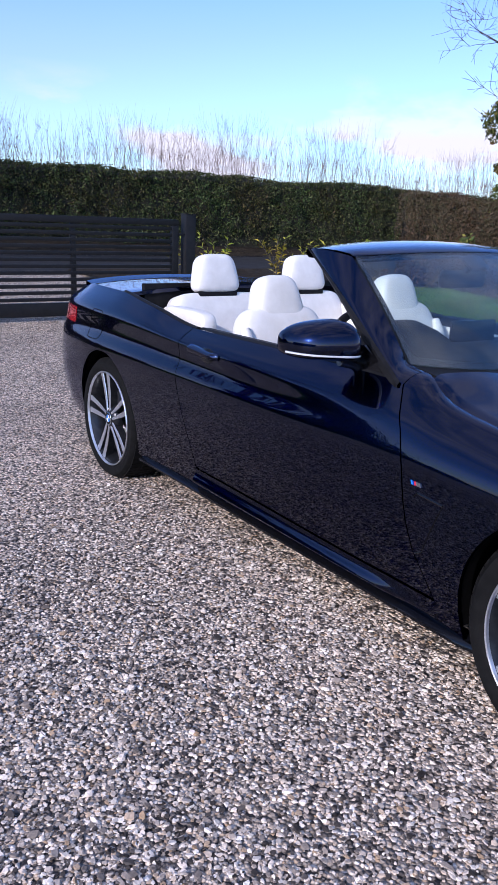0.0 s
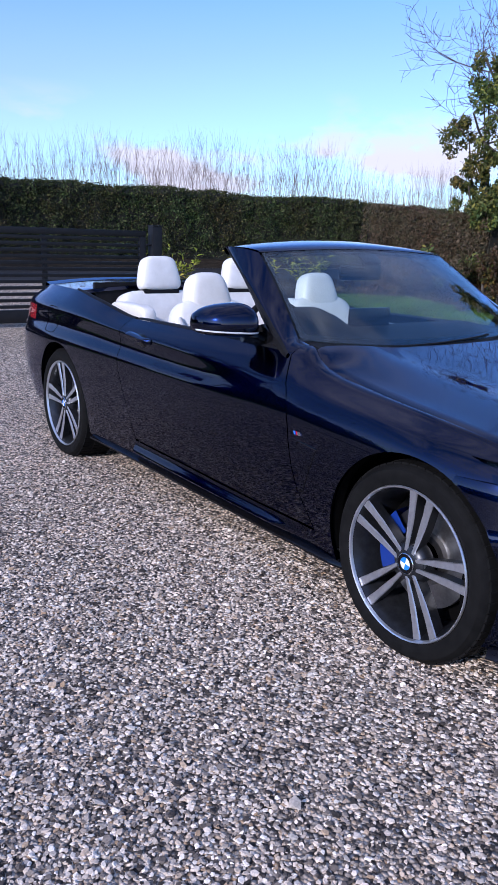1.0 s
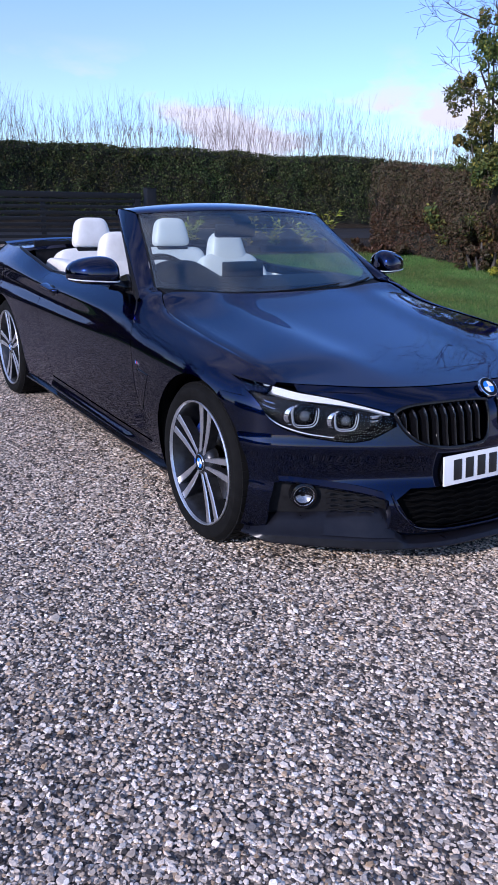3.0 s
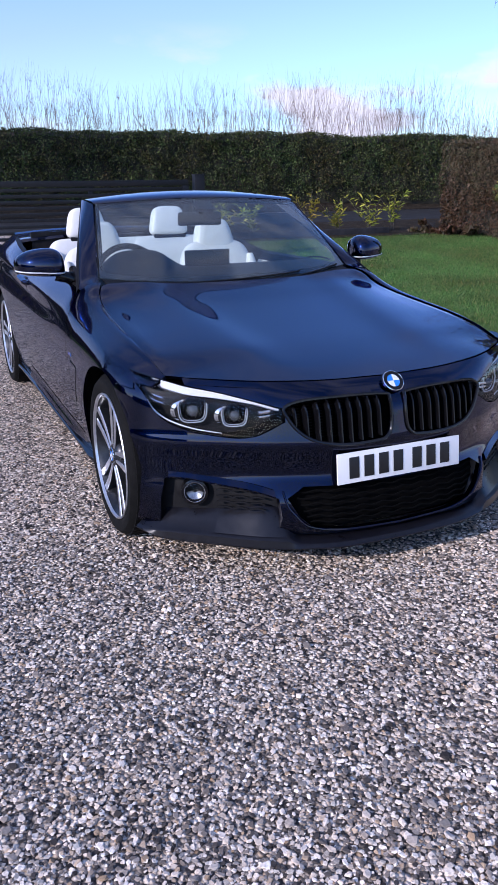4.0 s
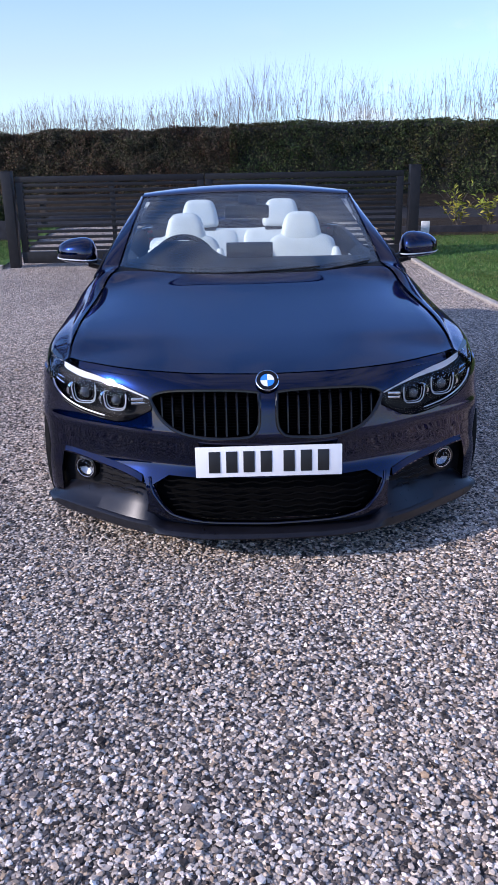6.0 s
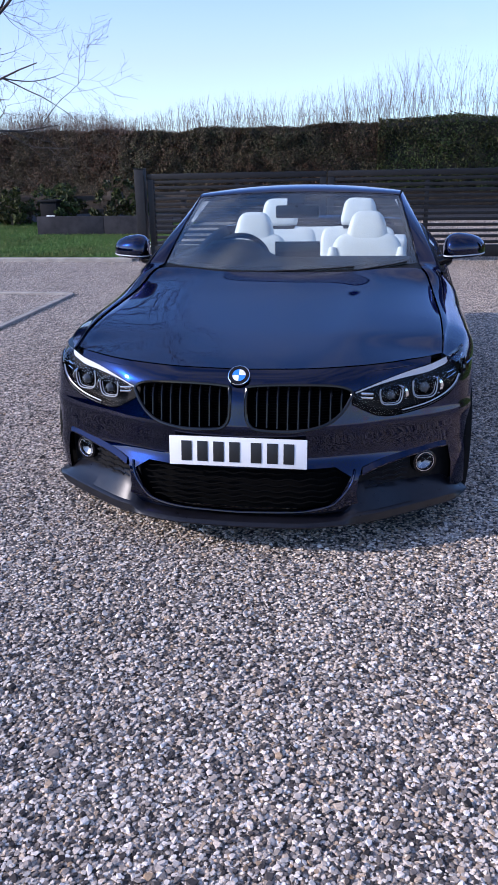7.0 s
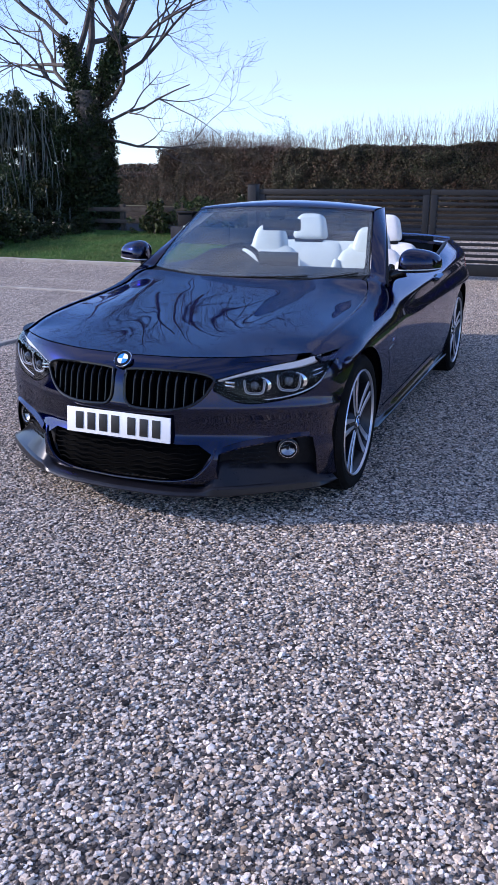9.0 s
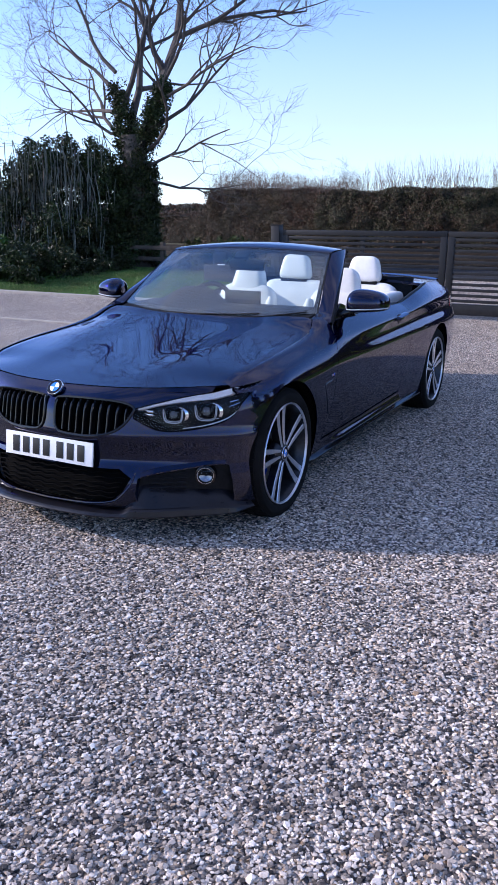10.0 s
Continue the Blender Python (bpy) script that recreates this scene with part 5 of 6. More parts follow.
# ---- wheels ----
def make_wheel(width):
    """A wheel at the origin, its outer face towards +x."""
    w = tagged(new("wheel"), "two-tone five twin-spoke alloy wheel with a low tyre")
    h = width / 2
    one = Matrix.Identity(4)
    part("tyre", Mesh().lathe([(0.250, h - 0.012), (0.262, h - 0.004), (0.285, h + 0.004), (0.305, h), (0.318, h - 0.014), (0.325, h - 0.035), (0.3285, 0.02), (0.3285, -0.02), (0.325, -h + 0.035), (0.318, -h + 0.014), (0.30, -h), (0.25, -h + 0.012)], one, 72), rubber, w)
    tread = Mesh()
    for k in range(60):
        t = 2 * math.pi * k / 60
        for a0, a1 in ((-h + 0.03, -0.045), (-0.035, -0.003), (0.003, 0.035), (0.045, h - 0.022)):
            rot = Matrix.Rotation(t, 4, "X")
            tread.box(a0, a1, -0.0145, 0.0145, 0.3240 - 0.004 * (abs(a0 + a1) > 0.12), 0.3310 - 0.004 * (abs(a0 + a1) > 0.12), 0.0, rot)
    part("tread", tread, rubber, w)
    part("rim", Mesh().lathe([(0.252, h - 0.012), (0.256, h - 0.004), (0.253, h + 0.001), (0.249, h - 0.001), (0.246, h - 0.010)], one, 72), alloy_bright, w, "bright machined rim edge")
    part("barrel", Mesh().lathe([(0.247, h - 0.010), (0.236, h - 0.03), (0.222, h - 0.07), (0.218, -h + 0.03), (0.240, -h + 0.012)], one, 64), alloy_grey, w)
    part("brake_disc", Mesh().lathe([(0.06, 0.012), (0.085, 0.014), (0.09, 0.0), (0.168, 0.0), (0.168, -0.02), (0.06, -0.02)], one, 48), steel, w)
    part("backplate", Mesh().lathe([(0.0, -0.05), (0.225, -0.05)], one, 40), liner, w)
    rows = []
    for t in span(radians(-38), radians(38), 14):
        rows.append([Vector((a, -r * math.cos(t), r * math.sin(t))) for r, a in ((0.10, 0.035), (0.178, 0.038), (0.182, 0.0), (0.182, -0.05), (0.10, -0.05))])
    cal = part("brake_caliper", Mesh().grid(rows), caliper_blue, w, "blue brake caliper")
    dish = h - 0.016
    for k in range(5):
        base = radians(90 + 72 * k)
        for d in (-1, 1):
            face, sides_ = [], []
            for j, r in enumerate(span(0.040, 0.246, 12)):
                u = j / 11
                off = d * (0.015 + 0.021 * u)
                wd = 0.0070 + 0.0060 * smooth(u / 0.6) + 0.003 * smooth((u - 0.7) / 0.3)
                x = dish - 0.004 * math.sin(u * math.pi) + 0.004 * u
                p = [(off - wd, x - 0.004), (off - wd + 0.002, x), (off + wd - 0.002, x), (off + wd, x - 0.004)]
                face.append([Vector((xx, r * math.cos(base) - o * math.sin(base), r * math.sin(base) + o * math.cos(base))) for o, xx in p])
                q = [(off - wd, x - 0.0045), (off - wd * 0.8, x - 0.045), (off + wd * 0.8, x - 0.045), (off + wd, x - 0.0045)]
                sides_.append([Vector((xx, r * math.cos(base) - o * math.sin(base), r * math.sin(base) + o * math.cos(base))) for o, xx in q])
            sp = part("spoke", Mesh().grid(sides_), alloy_grey, w)
            part("spoke_face", Mesh().grid(face), alloy_bright, sp, "machined bright face")
        # bolt well between the twin spokes
        t = base
        part("bolt", Mesh().lathe([(0.0, 0.008), (0.009, 0.008), (0.011, -0.01)], Matrix.Translation((dish - 0.022, 0.058 * math.cos(t), 0.058 * math.sin(t))), 12), steel, w)
    part("hub", Mesh().lathe([(0.036, dish + 0.002), (0.046, dish - 0.001), (0.062, dish - 0.010), (0.074, dish - 0.03), (0.074, dish - 0.05)], one, 40), alloy_grey, w)
    roundel("hub_cap", Matrix.Translation((dish, 0, 0)), 0.0345, w)
    return w


wheel_f = make_wheel(0.225)
wheel_r = make_wheel(0.250)


def place(ob, x, y, s, spin):
    # the wheel's face looks outwards; its spin is set last
    m = Matrix.Translation((x, y, HUB_Z)) @ (Matrix.Rotation(math.pi, 4, "Z") if s < 0 else Matrix.Identity(4)) @ Matrix.Rotation(radians(spin), 4, "X")
    return m


for src, y, xf, hw, spins in ((wheel_f, AXLE_F, 0.882, 0.1125, (-10, 12)), (wheel_r, AXLE_R, 0.892, 0.125, (10, 0))):
    right = copy_thing(src, place(src, -(xf - hw), y, -1, spins[0]))
    right.parent = car
    src.matrix_basis = place(src, xf - hw, y, 1, spins[1])
    src.parent = car


# ---- gate ----
GATE_Y = 8.05
GZ = ground_rise(GATE_Y)


def gate_leaf(x0, x1, stile):
    g = tagged(new("driveway_gate"), "black slatted double driveway gate, closed", "gate", "gate leaves")
    g.location = ((x0 + x1) / 2, GATE_Y, GZ)
    h = (x1 - x0) / 2

    def bar(name, a, b, z0, z1, depth=0.03, y=0.0):
        part(name, Mesh().box(a, b, y - depth, y + depth, z0, z1, 0.004), gate_black, g)
    top, low = 1.36 - GZ, 0.205 - GZ
    bar("rail", -h, h, top - 0.075, top)
    bar("rail", -h, h, low, low + 0.16)
    bar("stile", -h, -h + 0.09, low + 0.16, top - 0.075)
    bar("stile", h - 0.09, h, low + 0.16, top - 0.075)
    bar("stile", stile - 0.03, stile + 0.03, low + 0.16, top - 0.075, 0.022, 0.012)
    z0, z1, n = low + 0.16, top - 0.075, 12
    pitch = (z1 - z0) / n
    for k in range(n):
        z = z0 + pitch * (k + 0.5)
        bar("slat", -h + 0.09, h - 0.09, z - 0.021, z + 0.021, 0.009, -0.012)
    return g


gate_leaf(-0.345, 2.40, -0.02)
gate_leaf(-2.93, -0.365, 0.02)
for x in (2.555, -3.04):
    post = tagged(part("gate_post", Mesh().box(x - 0.07, x + 0.07, GATE_Y - 0.07, GATE_Y + 0.07, GZ - 0.2, 1.425, 0.006), gate_black), "square black gate post", "gate post", "gate posts")
    part("cap", Mesh().box(x - 0.076, x + 0.076, GATE_Y - 0.076, GATE_Y + 0.076, 1.425, 1.437, 0.004), gate_black, post)
for z in (0.42, 1.18):
    tagged(part("hinge", Mesh().tube([(2.40, GATE_Y - 0.03, z), (2.485, GATE_Y - 0.03, z)], 0.014, 8), gate_black), "black gate hinge on the post", "hinge", "gate hinges")


# ---- foliage ----
rng = np.random.default_rng(5)


def leaves(points, size, spread=0.35, up=0.3, aspect=0.55, normals=None):
    """Small folded leaves, one at each point."""
    p = np.asarray(points, float)
    n = len(p)
    d = rng.normal(size=(n, 3)) + np.array([0, 0, up])
    if normals is not None:
        d = d * 0.8 + normals
    d /= np.linalg.norm(d, axis=1, keepdims=True)
    a = np.cross(d, rng.normal(size=(n, 3)))
    a /= np.linalg.norm(a, axis=1, keepdims=True)
    b = np.cross(d, a)
    sz = size * (1 + spread * rng.normal(size=(n, 1))).clip(0.35, 2.2)
    a, b = a * sz, b * sz * aspect
    v = np.stack([p - a, p + b * 0.9 + d * sz * 0.12, p + a, p - b * 0.9 + d * sz * 0.12], axis=1).reshape(-1, 3)
    i = np.arange(n)[:, None] * 4
    f = np.concatenate([i + np.array([[0, 1, 2]]), i + np.array([[0, 2, 3]])])
    return v, f


def raw(name, v, f, mat, parent=None, smooth_faces=False):
    me = bpy.data.meshes.new(name)
    v = np.asarray(v, np.float32)
    f = np.asarray(f, np.int32)
    me.vertices.add(len(v))
    me.vertices.foreach_set("co", v.reshape(-1))
    k = f.shape[1]
    me.loops.add(f.size)
    me.loops.foreach_set("vertex_index", f.reshape(-1))
    me.polygons.add(len(f))
    me.polygons.foreach_set("loop_start", np.arange(len(f), dtype=np.int32) * k)
    me.polygons.foreach_set("use_smooth", np.full(len(f), smooth_faces))
    me.materials.append(mat)
    me.update(calc_edges=True)
    me.validate()
    ob = new(name, me)
    ob.parent = parent
    return ob


def leaf_material(name, stops, rough=0.5):
    m = material(name, stops[0][1], rough, 0, 0, 0.2)
    geo, co = add(m, "ShaderNodeNewGeometry"), add(m, "ShaderNodeTexCoord")
    patch = add(m, "ShaderNodeTexNoise", Scale=0.9, Detail=3)
    both = add(m, "ShaderNodeMix")
    both.data_type, both.blend_type = "RGBA", "MULTIPLY"
    both.inputs["Factor"].default_value = 1.0
    link(m, co.outputs["Object"], patch.inputs["Vector"])
    link(m, ramp(m, geo.outputs["Random Per Island"], stops), both.inputs["A"])
    link(m, ramp(m, patch.outputs["Fac"], [(0.35, (0.95, 0.70, 0.62)), (0.65, (1.10, 1.25, 1.10))]), both.inputs["B"])
    link(m, both.outputs["Result"], bsdf(m).inputs["Base Color"])
    bsdf(m).inputs["Subsurface Weight"].default_value = 0.0
    return m


hedge_leaf = leaf_material("hedge_leaf", [(0.0, (0.014, 0.021, 0.008)), (0.35, (0.026, 0.040, 0.013)), (0.70, (0.050, 0.074, 0.020)), (0.80, (0.065, 0.048, 0.024)), (0.90, (0.075, 0.100, 0.028)), (1.0, (0.13, 0.135, 0.06))])
brown_leaf = leaf_material("beech_leaf", [(0.0, (0.032, 0.022, 0.014)), (0.35, (0.062, 0.040, 0.024)), (0.60, (0.080, 0.050, 0.033)), (0.76, (0.030, 0.030, 0.014)), (0.86, (0.042, 0.040, 0.018)), (1.0, (0.115, 0.078, 0.054))])
dark_leaf = leaf_material("ivy_leaf", [(0.0, (0.010, 0.018, 0.007)), (0.5, (0.022, 0.036, 0.013)), (0.85, (0.04, 0.058, 0.02)), (1.0, (0.07, 0.08, 0.035))], 0.4)
yellow_leaf = leaf_material("golden_leaf", [(0.0, (0.09, 0.12, 0.015)), (0.5, (0.22, 0.24, 0.03)), (0.85, (0.36, 0.34, 0.05)), (1.0, (0.10, 0.14, 0.03))], 0.45)
conifer_leaf = leaf_material("conifer_leaf", [(0.0, (0.024, 0.042, 0.015)), (0.45, (0.06, 0.085, 0.025)), (0.8, (0.13, 0.14, 0.04)), (0.93, (0.20, 0.18, 0.04)), (1.0, (0.12, 0.08, 0.04))])
bark = grained(material("bark", (0.1, 0.08, 0.06), 0.9), 9, [(0.25, (0.04, 0.034, 0.028)), (0.6, (0.10, 0.085, 0.07)), (0.85, (0.17, 0.15, 0.13))], 0.8, 40, 0.03)
twig_mat = grained(material("twig", (0.12, 0.09, 0.07), 0.8), 5, [(0.3, (0.09, 0.062, 0.052)), (0.7, (0.22, 0.165, 0.14))])
branch_mat = grained(material("pale_branch", (0.16, 0.14, 0.12), 0.85), 7, [(0.3, (0.04, 0.033, 0.028)), (0.7, (0.10, 0.084, 0.073))])
strand_mat = grained(material("hanging_stem", (0.07, 0.075, 0.055), 0.8), 6, [(0.3, (0.07, 0.078, 0.06)), (0.7, (0.16, 0.165, 0.13))])
mixed_leaf = leaf_material("mixed_hedge_leaf", [(0.0, (0.020, 0.018, 0.011)), (0.25, (0.034, 0.038, 0.016)), (0.45, (0.060, 0.040, 0.027)), (0.75, (0.095, 0.062, 0.042)), (0.92, (0.046, 0.050, 0.020)), (1.0, (0.16, 0.12, 0.085))])
# near-black colour stands for the shade inside the hedges
core_shade = grained(material("hedge_shade", (0.015, 0.015, 0.01), 0.95), 8, [(0.3, (0.010, 0.011, 0.007)), (0.7, (0.030, 0.026, 0.016))])


def grass(name, xs, ys, n, seed, parent, inside=None):
    """Short mown blades over a patch of lawn."""
    r = np.random.default_rng(seed)
    x, y = r.uniform(*xs, n), r.uniform(*ys, n)
    if inside:
        keep = np.array([inside(a, b) for a, b in zip(x, y)])
        x, y = x[keep], y[keep]
    n = len(x)
    z = np.interp(y, span(-4, 20, 97), [ground_rise(q) for q in span(-4, 20, 97)]) + 0.025
    a, h, w = r.uniform(0, 2 * np.pi, n), r.uniform(0.018, 0.045, n), r.uniform(0.003, 0.006, n)
    dx, dy = np.cos(a) * w, np.sin(a) * w
    lx, ly = r.normal(size=n) * 0.018, r.normal(size=n) * 0.018
    v = np.stack([np.stack([x - dx, y - dy, z], 1), np.stack([x + dx, y + dy, z], 1), np.stack([x + lx, y + ly, z + h], 1)], axis=1).reshape(-1, 3)
    tagged(raw(name, v, np.arange(3 * n).reshape(-1, 3), blade_mat, parent), "short green and straw-coloured mown grass blades", "grass", kind="stuff")


blade_mat = leaf_material("grass_blade", [(0.0, (0.032, 0.082, 0.020)), (0.5, (0.070, 0.145, 0.036)), (0.85, (0.11, 0.185, 0.05)), (1.0, (0.22, 0.20, 0.10))], 0.6)
grass("grass", (2.6, 9.5), (1.0, 9.9), 170000, 90, None, lambda a, b: a > right_edge(b) + 0.02)
grass("grass", (-10.5, -3.3), (8.05, 12.3), 80000, 91, None)


def lumpy(x, y, z, amount, scale):
    return amount * noise.noise((x * scale, y * scale, z * scale))


def hedge(name, line, height, depth, leaf, n_leaves, label, whips=0, leaf_size=0.045, seed=3, whip_h=1.2):
    """A clipped hedge along a line of (x, y): a solid body coloured dark as its inner shade, its leaves, and shoots
    above.
    """
    g = tagged(new(name), label, "hedge")
    r = np.random.default_rng(seed)
    pts = [Vector(p) for p in line]
    seg = [(b - a).length for a, b in zip(pts, pts[1:])]
    total = sum(seg)

    def along(s):
        for a, b, l in zip(pts, pts[1:], seg):
            if s <= l:
                d = (b - a) / l
                return a + d * s, Vector((-d.y, d.x))
            s -= l
        d = (pts[-1] - pts[-2]).normalized()
        return pts[-1], Vector((-d.y, d.x))
    n = max(int(total / 0.3), 4)
    rows = []
    prof = [(-0.5, 0.0), (-0.5, 0.35), (-0.48, 0.7), (-0.44, 0.93), (-0.3, 0.99), (0, 1.0), (0.3, 0.99), (0.44, 0.93), (0.5, 0.5), (0.5, 0.0)]
    for i in range(n + 1):
        p, nn = along(total * i / n)
        z0 = ground_rise(p.y)
        k = 0.93 if 0 < i < n else 0.90
        rows.append([(p.x + nn.x * a * depth * k, p.y + nn.y * a * depth * k, z0 - 0.03 + height * 0.995 * b + lumpy(p.x, p.y, b * 3, 0.12, 1.1) - 0.06 * (b == 0)) for a, b in prof])
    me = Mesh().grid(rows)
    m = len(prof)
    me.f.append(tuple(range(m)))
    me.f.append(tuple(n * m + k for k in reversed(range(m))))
    part("body", me, core_shade, g)
    pp, nr = [], []
    for _ in range(n_leaves):
        s = r.random() * total
        p, nn = along(s)
        z0 = ground_rise(p.y)
        u = r.random()
        if u < 0.70:
            side = -1 if r.random() < 0.85 else 1
            b = r.random() ** 0.8
            a = side * (0.5 - 0.05 * b + 0.02 * r.normal())
            nv = (nn.x * side, nn.y * side, 0.1)
        elif u < 0.95:
            a, b = r.uniform(-0.5, 0.5), 0.965 + 0.028 * abs(r.normal())
            nv = (0, 0, 0.2)
        else:
            a, b = r.uniform(-0.5, 0.5), r.random()
            s = 0.0 if r.random() < 0.5 else total
            p, nn = along(s)
            nv = (0, 0, 0.3)
        z = z0 + height * b + lumpy(p.x, p.y, b * 3, 0.12, 1.1)
        push = lumpy(p.x, z, p.y, 0.26, 1.5) + lumpy(p.x, z, p.y + 9, 0.12, 4.0)
        pp.append((p.x + nn.x * (a * depth + math.copysign(push, a)), p.y + nn.y * (a * depth + math.copysign(push, a)), z))
        nr.append(nv)
    v, f = leaves(pp, leaf_size, normals=np.array(nr))
    tagged(raw("foliage", v, f, leaf, g), kind="stuff")
    if whips:
        me = Mesh()
        for _ in range(whips):
            s = r.random() * total
            p, nn = along(s)
            a = r.uniform(-0.45, 0.45)
            z0 = ground_rise(p.y) + height * 0.93
            hgt = whip_h * (0.50 + 0.50 * smooth((p.x + 6.0) / 8.0)) * (0.35 + 0.65 * r.random()) * (0.75 + 0.5 * noise.noise((p.x * 0.35, 3.0, 0)) + 0.25)
            lx, ly = r.normal() * 0.20, r.normal() * 0.20
            q = [(p.x + nn.x * a * depth + lx * k * hgt + 0.02 * r.normal(), p.y + nn.y * a * depth + ly * k * hgt, z0 + hgt * k) for k in (0, 0.35, 0.7, 1.0)]
            w = r.uniform(0.0022, 0.0046)
            me.tube(q, [w, w * 0.8, w * 0.5, w * 0.2], 3, cap=False)
            for _b in range(r.integers(1, 6)):
                k = r.uniform(0.2, 0.75)
                i = 1 if k < 0.5 else 2
                base = Vector(q[i])
                tip = base + Vector((r.normal() * 0.13, r.normal() * 0.1, 0.2 + 0.25 * r.random())) * hgt * 0.6
                me.tube([base, (base + tip) / 2 + Vector((0, 0, -0.02)), tip], [w * 0.6, w * 0.45, w * 0.2], 3, cap=False)
        tagged(part("shoot_growth", me, twig_mat, g, "bare upright winter shoots", fix=False), kind="stuff")
    return g


hedge("road_hedge", [(0.2, 18.95), (4, 18.75), (12, 17.9), (22, 16.6), (34, 15.0)], 1.77, 1.4, hedge_leaf, 150000, "tall clipped mixed hedge with bare shoots along the lane", 3000, 0.027, 3, 1.7)
hedge("road_hedge", [(-6.9, 19.45), (-2, 19.2), (0.4, 19.0)], 1.68, 1.3, mixed_leaf, 56000, "brown and green winter hedge with thin shoots", 900, 0.024, 14, 1.6)
hedge("road_hedge", [(-11.3, 20.6), (-9, 20.2), (-6.8, 19.6)], 1.74, 1.2, brown_leaf, 30000, "brown winter hedge, less clipped, beside the lane", 1500, 0.023, 4, 1.5)
hedge("side_hedge", [(9.4, 10.8), (9.55, 7.8)], 1.66, 1.0, brown_leaf, 26000, "clipped brown beech hedge at the lawn's edge", 60, 0.024, 6, 0.2)
hedge("low_hedge", [(-19, 22.4), (-14.5, 21.4), (-11.2, 20.7)], 1.04, 1.0, brown_leaf, 22000, "low straggling brown hedge along the lane", 400, 0.024, 24, 0.6)
hedge("field_hedge", [(-40, 34), (-24, 33), (-14, 33)], 1.6, 1.5, brown_leaf, 9000, "low brown hedge across the far field", 120, 0.09, 7, 0.6)


def clump(c, r, n, rr, flat=0.8):
    d = rr.normal(size=(n, 3))
    d /= np.linalg.norm(d, axis=1, keepdims=True)
    d *= (rr.random((n, 1)) ** 0.4) * r
    d[:, 2] *= flat
    return np.array(c) + d


def branch(me, base, way, length, radius, depth, r, tips, droop=0.0, kids=3, bend=0.5, min_r=0.004):
    """A limb that forks into smaller ones."""
    p, d = Vector(base), Vector(way).normalized()
    n = 6 if depth > 1 else 4
    pts, rad = [p.copy()], [radius]
    for i in range(n):
        d = (d + Vector((r.normal(), r.normal(), r.normal() * 0.7)) * bend * 0.28 + Vector((0, 0, 0.06 - droop))).normalized()
        p = p + d * length / n
        pts.append(p.copy())
        rad.append(max(radius * (1 - 0.72 * (i + 1) / n), min_r * 0.6))
    me.tube(pts, rad, 7 if depth > 2 else (5 if depth > 1 else 3), cap=False)
    tips.append((pts[-1], depth))
    if depth > 0:
        for k in range(kids + (depth > 1)):
            i = int(r.integers(2, n + 1))
            q = pts[i]
            side = d.cross(Vector((r.normal(), r.normal(), r.normal()))).normalized()
            dd = (pts[i] - pts[i - 1]).normalized() * 0.75 + side * 0.75
            branch(me, q, dd, length * r.uniform(0.45, 0.72), max(rad[i] * 0.75, min_r), depth - 1, r, tips, droop, kids, bend, min_r)


